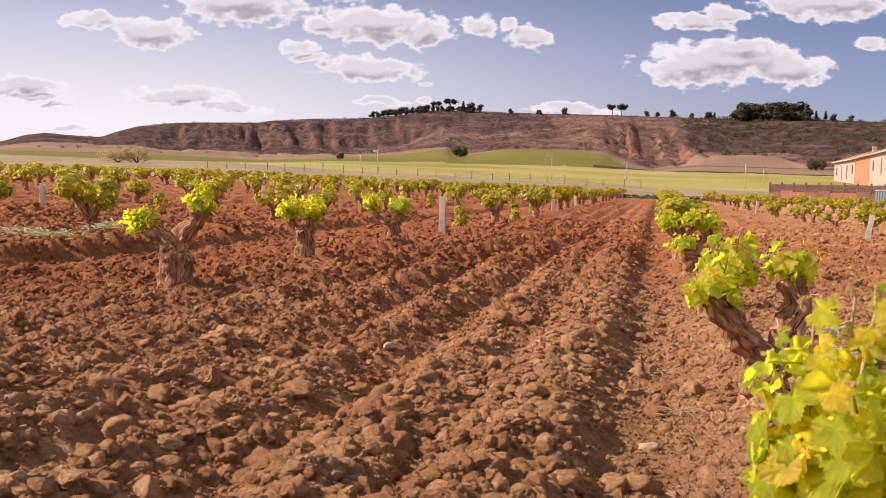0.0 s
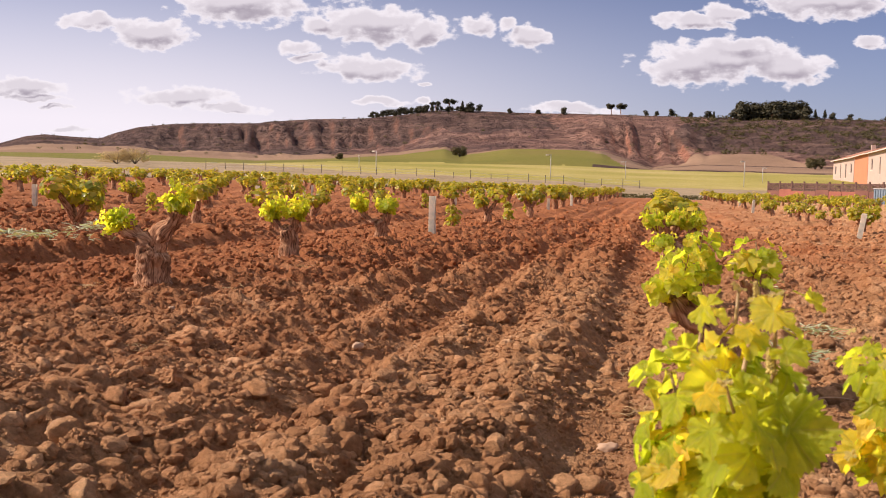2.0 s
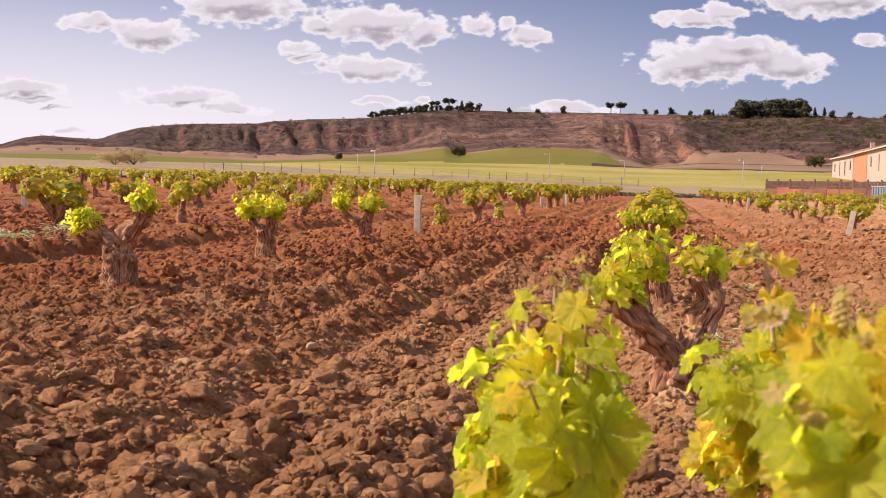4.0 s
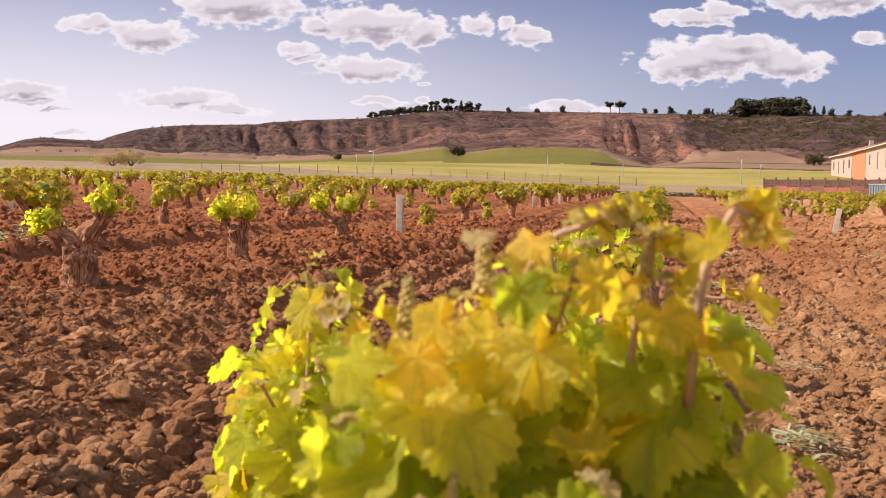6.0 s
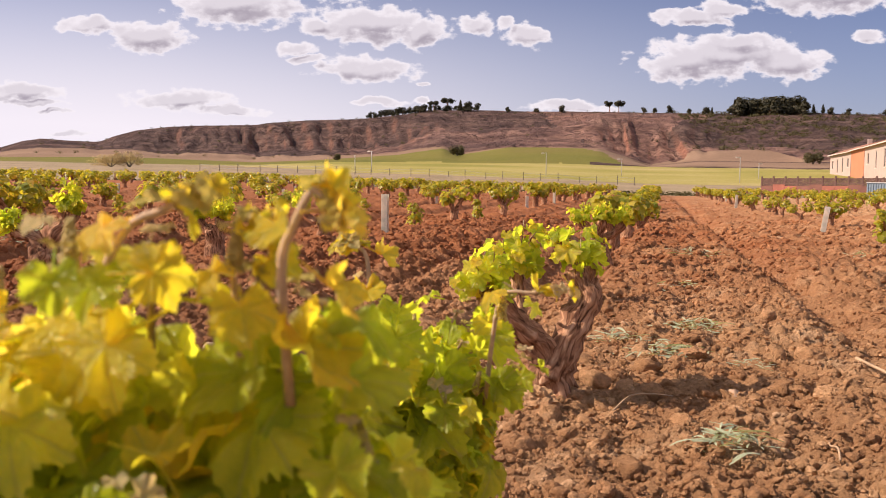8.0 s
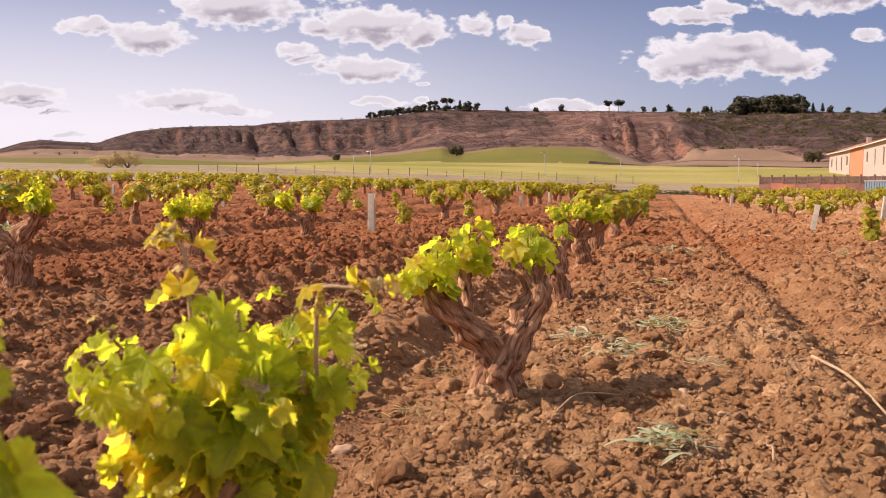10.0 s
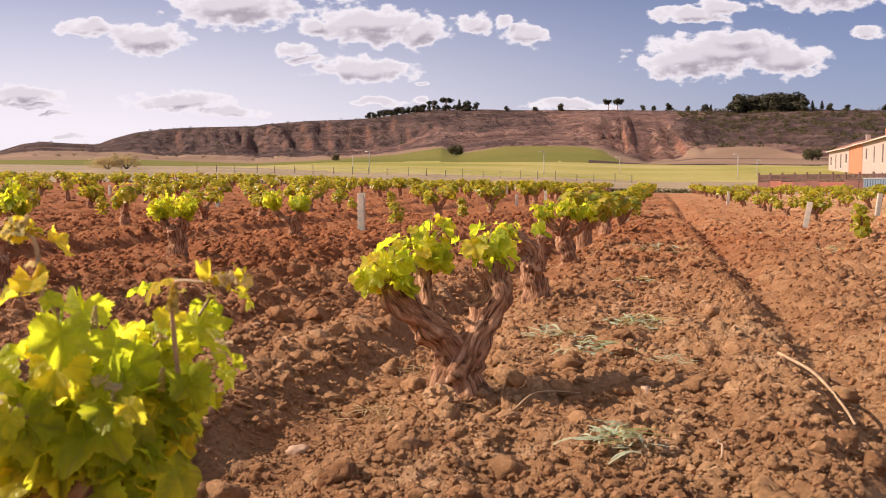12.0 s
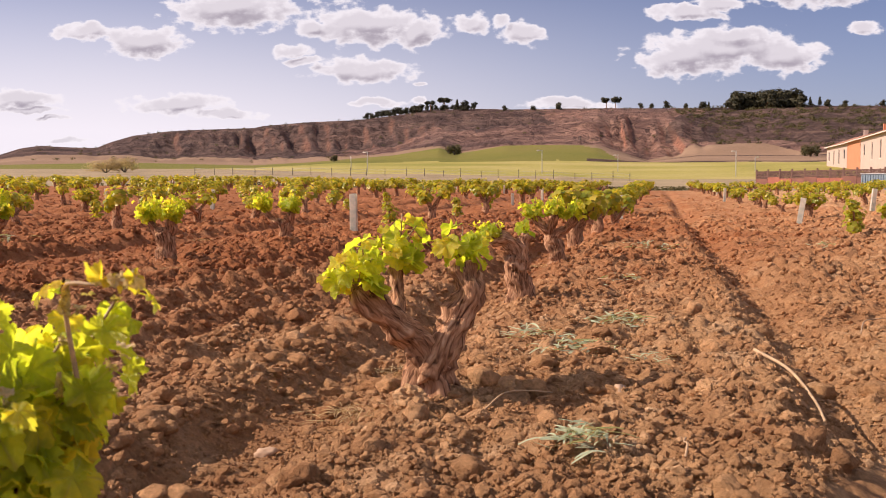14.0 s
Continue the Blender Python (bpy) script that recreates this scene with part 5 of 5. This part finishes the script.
def tree_kind(rng, shape):
    """shape: pine (umbrella), round, or conifer."""
    ob = thing("tree", (0, 0, -40), "dark evergreen tree on the hill's edge", "tree", "trees on the hill")
    V, L, S = [], [], []
    if shape == "pine":
        stemz, cents = .5, [(rng.uniform(-.32, .32), rng.uniform(-.32, .32), rng.uniform(.62, .86), rng.uniform(.18, .28), rng.uniform(.12, .17)) for _ in range(10)]
    elif shape == "round":
        stemz, cents = .2, [(rng.uniform(-.34, .34), rng.uniform(-.34, .34), rng.uniform(.16, .80), rng.uniform(.2, .3), rng.uniform(.16, .24)) for _ in range(14)]
    else:
        stemz, cents = .25, [(rng.uniform(-.05, .05), rng.uniform(-.05, .05), .2 + .09 * k, .26 * (1 - k / 9.5), .11) for k in range(9)]
    child("trunk", stem_mesh("trunk", [(0, 0, -.08), (.02, 0, stemz * .5), (0, .02, stemz + .15)], .045, .025, BARK, 6, 7), ob)
    for c in cents[:4]:
        child("limb", stem_mesh("limb", [(0, .01, stemz * .8), (c[0] * .5, c[1] * .5, (stemz + c[2]) / 2), c[:3]], .02, .008, BARK, 5, 5), ob)
    V, L, S = foliage_arrays(rng, cents, 60, .15, 4)
    child("crown", quick_mesh("crown", V, L, S, [NEEDLES]), ob)
    return ob


kinds = {s: [tree_kind(rng, s) for _ in range(2)] for s in ("pine", "round", "conifer")}
TREES = [(-13.37, 4.98, "pine"), (-12.52, 5.15, "pine"), (-11.75, 5.0, "conifer"), (-11.35, 4.95, "round"), (-10.76, 4.86, "round"), (-8.9, 4.82, "round"), (-7.22, 4.78, "round"), (-5.79, 4.95, "round"),
         (-2.94, 5.0, "pine"), (-2.39, 5.0, "pine"), (-.95, 4.80, "round"), (-.3, 4.75, "round"), (.6, 4.88, "round"), (1.6, 4.7, "round"), (2.57, 4.78, "round"), (2.9, 4.72, "conifer"), (8.36, 4.80, "conifer"),
         (8.86, 4.78, "conifer"), (9.2, 4.66, "round"), (10.17, 4.55, "round"), (12.0, 4.5, "round")]
TREES += [(-17.2 + .33 * k, 4.26 + .05 * k + rng.uniform(-.05, .06), "round") for k in range(10)]
TREES += [(-14.2 + .3 * k, 4.72 + rng.uniform(-.03, .05), "round") for k in range(11)]
TREES += [(4.02 + .29 * k, 5.36 + rng.uniform(-.12, .12) - (.18 if k in (0, 13) else 0), "round") for k in range(14)]
for az, el, shape in TREES:
    r = R_TOP - 6 + rng.uniform(-6, 6)
    x, y = polar(az, r)
    z = ground_z(x, y)
    el += .27 if az < -9 or shape == "pine" else (.10 if el < 5.05 else 0)
    h = max(3.0, EYE_Z + r * math.tan(radians(el)) - z)
    copy_thing(rng.choice(kinds[shape]), pose(x, y, z - .1, 0, 0, rng.uniform(0, 360)) @ Matrix.Scale(h, 4))
for k in kinds.values():
    for ob in k:
        for o in ob.children_recursive:
            bpy.data.objects.remove(o)
        bpy.data.objects.remove(ob)


def hill_scrub():
    """Dark bushes on the slopes, denser to the east."""
    V, L, S = [], [], []
    n = 0
    while n < 900:
        az, r = rng.uniform(-36, 14), rng.uniform(R_FOOT + 20, R_TOP + 6)
        s = (r - R_FOOT) / (R_TOP - R_FOOT)
        dens = .04 + (1.0 * max(0, min(1, (az - .5) / 3)) * (.25 + .75 * (s > .45)) if az > .5 else .12 * (s > .8))
        if rng.random() > dens * (.5 + 1.6 * abs(noise.noise(Vector((az * .6, r * .02, 0))))):
            continue
        n += 1
        x, y = polar(az, r)
        h = rng.uniform(.5, 1.9) * (1.3 if az > .5 else .8)
        v, l, q = foliage_arrays(rng, [(x, y, ground_z(x, y) + h * .35, h * .95, h * .5)], 34, h * .36, 4)
        b = len(V)
        V += v
        L += [b + i for i in l]
        S += q
    tagged(new("hill_scrub", quick_mesh("hill_scrub", V, L, S, [SHRUB])), "dark scrub bushes scattered over the hillside", "shrubs", "", "stuff")


hill_scrub()


def bare_shrub(az, r, h, w, mat, label):
    x, y = polar(az, r)
    ob = thing("shrub", (x, y, ground_z(x, y)), label, "shrub", "shrubs by the fields")
    for k in range(7):
        th = k * .9
        child("branch", stem_mesh("branch", [(0, 0, -.05), (w * .2 * math.cos(th), w * .2 * math.sin(th), h * .4), (w * .42 * math.cos(th), w * .42 * math.sin(th), h * .8)], .03 * h, .01 * h, POST, 5, 5), ob)
    V, L, S = foliage_arrays(rng, [(rng.uniform(-.4, .4) * w, rng.uniform(-.4, .4) * w, rng.uniform(.3, .75) * h, w * .22, h * .28) for _ in range(18)], 110 if mat is TWIGGY else 70, h * (.085 if mat is TWIGGY else .13), 4)
    child("foliage", quick_mesh("foliage", V, L, S, [mat]), ob)


bare_shrub(-31.9, 118, 1.5, 4.2, TWIGGY, "pale, almost leafless shrub at the field's edge")
bare_shrub(-30.9, 118, 1.9, 3.6, TWIGGY, "pale, almost leafless shrub at the field's edge")
bare_shrub(-19.1, 300, 2.2, 2.4, SHRUB, "dark round shrub beside the green field")
bare_shrub(8.45, 330, 4.2, 6.0, SHRUB, "dark round shrub below the hill")
bare_shrub(-11.9, 330, 4.0, 5.0, SHRUB, "scrubby bush in the field's hollow")


def house(x0, y0, x1, y1, depth, base, eave, label, wall_mat, windows, ends):
    """A terrace house: its front runs from (x0, y0) to (x1, y1); windows with frames and sills, a tiled roof."""
    d = Vector((x1 - x0, y1 - y0, 0))
    length = d.length
    ob = thing("house", (x0, y0, base), label, "house", "terrace houses by the field", turn=math.degrees(math.atan2(d.y, d.x)))
    h, t = eave - base, .14
    rows = lambda k: [(h * .06, h * .32), (h * .50, h * .90) if k % 4 in (1, 2) else (h * .62, h * .88)]
    cuts = []
    for k in range(windows):
        c, w = length * (k + .5) / windows, (.75, .55, .65)[k % 3]
        cuts.append((c - w, c + w, rows(k)))
    bm = bmesh.new()
    edge = 0
    for a0, a1, rr in cuts + [(length, length, None)]:
        box(bm, edge, 0, -1.5, a0, t, h)
        if a0 < length:
            box(bm, a0, 0, -1.5, a1, t, rr[0][0])
            box(bm, a0, 0, rr[0][1], a1, t, rr[1][0])
            box(bm, a0, 0, rr[1][1], a1, t, h)
        edge = a1
    part("front_wall", bm, wall_mat, ob)
    bm = bmesh.new()
    box(bm, 0, depth - t, -1.5, length, depth, h)
    part("back_wall", bm, wall_mat, ob)
    for a0 in (.003, length - t - .003):
        bm = bmesh.new()
        box(bm, a0, t + .002, -1.5, a0 + t, depth - t - .002, h)
        part("side_wall", bm, ORANGE if ends else wall_mat, ob)
    for a0, a1, rr in cuts:
        for z0, z1 in rr:
            bm = bmesh.new()
            box(bm, a0, t * .5, z0, a1, t * .5 + .03, z1)
            win = part("window", bm, GLASS, ob)
            bm = bmesh.new()
            f = .09
            box(bm, a0, t * .3, z0, a0 + f, t * .48, z1)
            box(bm, a1 - f, t * .3, z0, a1, t * .48, z1)
            box(bm, a0 + f, t * .3, z1 - f, a1 - f, t * .48, z1)
            box(bm, a0 + f, t * .3, z0, a1 - f, t * .48, z0 + f)
            part("frame", bm, TRIM, win)
            bm = bmesh.new()
            box(bm, a0 - .08, -.06, z0 - .08, a1 + .08, t * .3, z0 - .01)
            part("sill", bm, TRIM, win)
    o = .5
    bm = bmesh.new()
    prof = [(-o, h), (-o, h + .16), (depth / 2, h + 2.0), (depth + o, h + .16), (depth + o, h)]
    rings = [[bm.verts.new((x, y, z)) for y, z in prof] for x in (.01, length - .01)]
    bm.faces.new(rings[0]), bm.faces.new(rings[1][::-1])
    for k in range(5):
        bm.faces.new((rings[0][k], rings[1][k], rings[1][(k + 1) % 5], rings[0][(k + 1) % 5]))
    roof = part("roof", bm, ROOF, ob)
    bm = bmesh.new()
    box(bm, .01, -o - .08, h - .02, length - .01, -o - .003, h + .14)
    part("gutter", bm, TRIM, roof)
    bm = bmesh.new()
    box(bm, length * .6, depth * .42, h + 1.0, length * .6 + .7, depth * .42 + .7, h + 2.7)
    part("chimney", bm, wall_mat, roof)
    return ob


def make_houses():
    eave = EYE_Z + 200 * math.tan(radians(2.01))
    at = lambda az, r: polar(az, r)
    house(*at(9.36, 200), *at(10.40, 180), 10, .9, eave, "cream rendered terrace house with a tiled roof", CREAM, 4, True)
    house(*at(10.42, 179.8), *at(11.08, 165), 10, .9, eave + .05, "orange rendered terrace house with a tiled roof", ORANGE, 0, False)
    house(*at(11.10, 164.8), *at(13.4, 130), 10, .9, eave, "cream rendered terrace house with a tiled roof", CREAM, 5, True)


make_houses()


def garden_wall():
    a, b = Vector((*polar(5.8, 88), 0)), Vector((*polar(13.2, 82), 0))
    d = b - a
    n = 11
    base = ground_z(a.x, a.y) - .2
    ob = thing("garden_wall", (a.x, a.y, base), "low brown garden wall with an iron railing on top", "wall", turn=math.degrees(math.atan2(d.y, d.x)))
    step = d.length / n
    top = EYE_Z + 86 * math.tan(radians(.36)) - base
    rail = EYE_Z + 86 * math.tan(radians(.80)) - base
    for k in range(n):
        bm = bmesh.new()
        box(bm, k * step + .01, 0, -.5, (k + 1) * step - .01, .2, top + .12 * (k % 3 == 1))
        part("wall_panel", bm, BRICKWALL if k in (1, 2, 5, 6) else DARKWALL, ob)
        bm = bmesh.new()
        box(bm, k * step - .06, .05, top - .2, k * step + .06, .17, rail + .15)
        part("post", bm, IRON, ob)
        bm = bmesh.new()
        for j in range(1, 12):
            q = k * step + step * j / 12
            box(bm, q - .03, .08, top - .05, q + .03, .13, rail)
        box(bm, k * step + .06, .07, rail - .12, (k + 1) * step - .06, .14, rail - .04)
        box(bm, k * step + .06, .07, top + .18, (k + 1) * step - .06, .14, top + .25)
        part("railing", bm, IRON, ob)
    x, y = polar(12.25, 79)
    z = ground_z(x, y)
    bx = thing("container", (x, y, z), "blue-grey ribbed metal container beside the wall", "container", turn=math.degrees(math.atan2(d.y, d.x)))
    bm = bmesh.new()
    box(bm, -1.4, 0, 0, 2.0, 1.6, 1.15)
    body = part("body", bm, BLUE, bx)
    for k in range(17):
        bm = bmesh.new()
        box(bm, -1.4 + k * .2, -.05, .08, -1.3 + k * .2, -.003, 1.10)
        part("rib", bm, BLUE, body)
    bm = bmesh.new()
    box(bm, -1.45, -.08, 1.154, 2.05, 1.68, 1.22)
    part("lid", bm, STEEL, bx)


garden_wall()


def end_hedge():
    """Low dark weeds along the far end of the vineyard."""
    V, L, S = [], [], []
    for k in range(260):
        az = rng.uniform(-34, 10) if k % 3 else rng.uniform(-6, 5)
        r = FIELD_END + 2 + rng.uniform(0, 3)
        x, y = polar(az, r)
        h = rng.uniform(.12, .38)
        v, l, q = foliage_arrays(rng, [(x, y, ground_z(x, y) + h * .5, h * 2.2, h * .6)], 22, h * .6, 4)
        b = len(V)
        V += v
        L += [b + i for i in l]
        S += q
    tagged(new("verge_weeds", quick_mesh("verge_weeds", V, L, S, [SHRUB])), "low dark weeds along the vineyard's far end", "weeds", "", "stuff")


end_hedge()
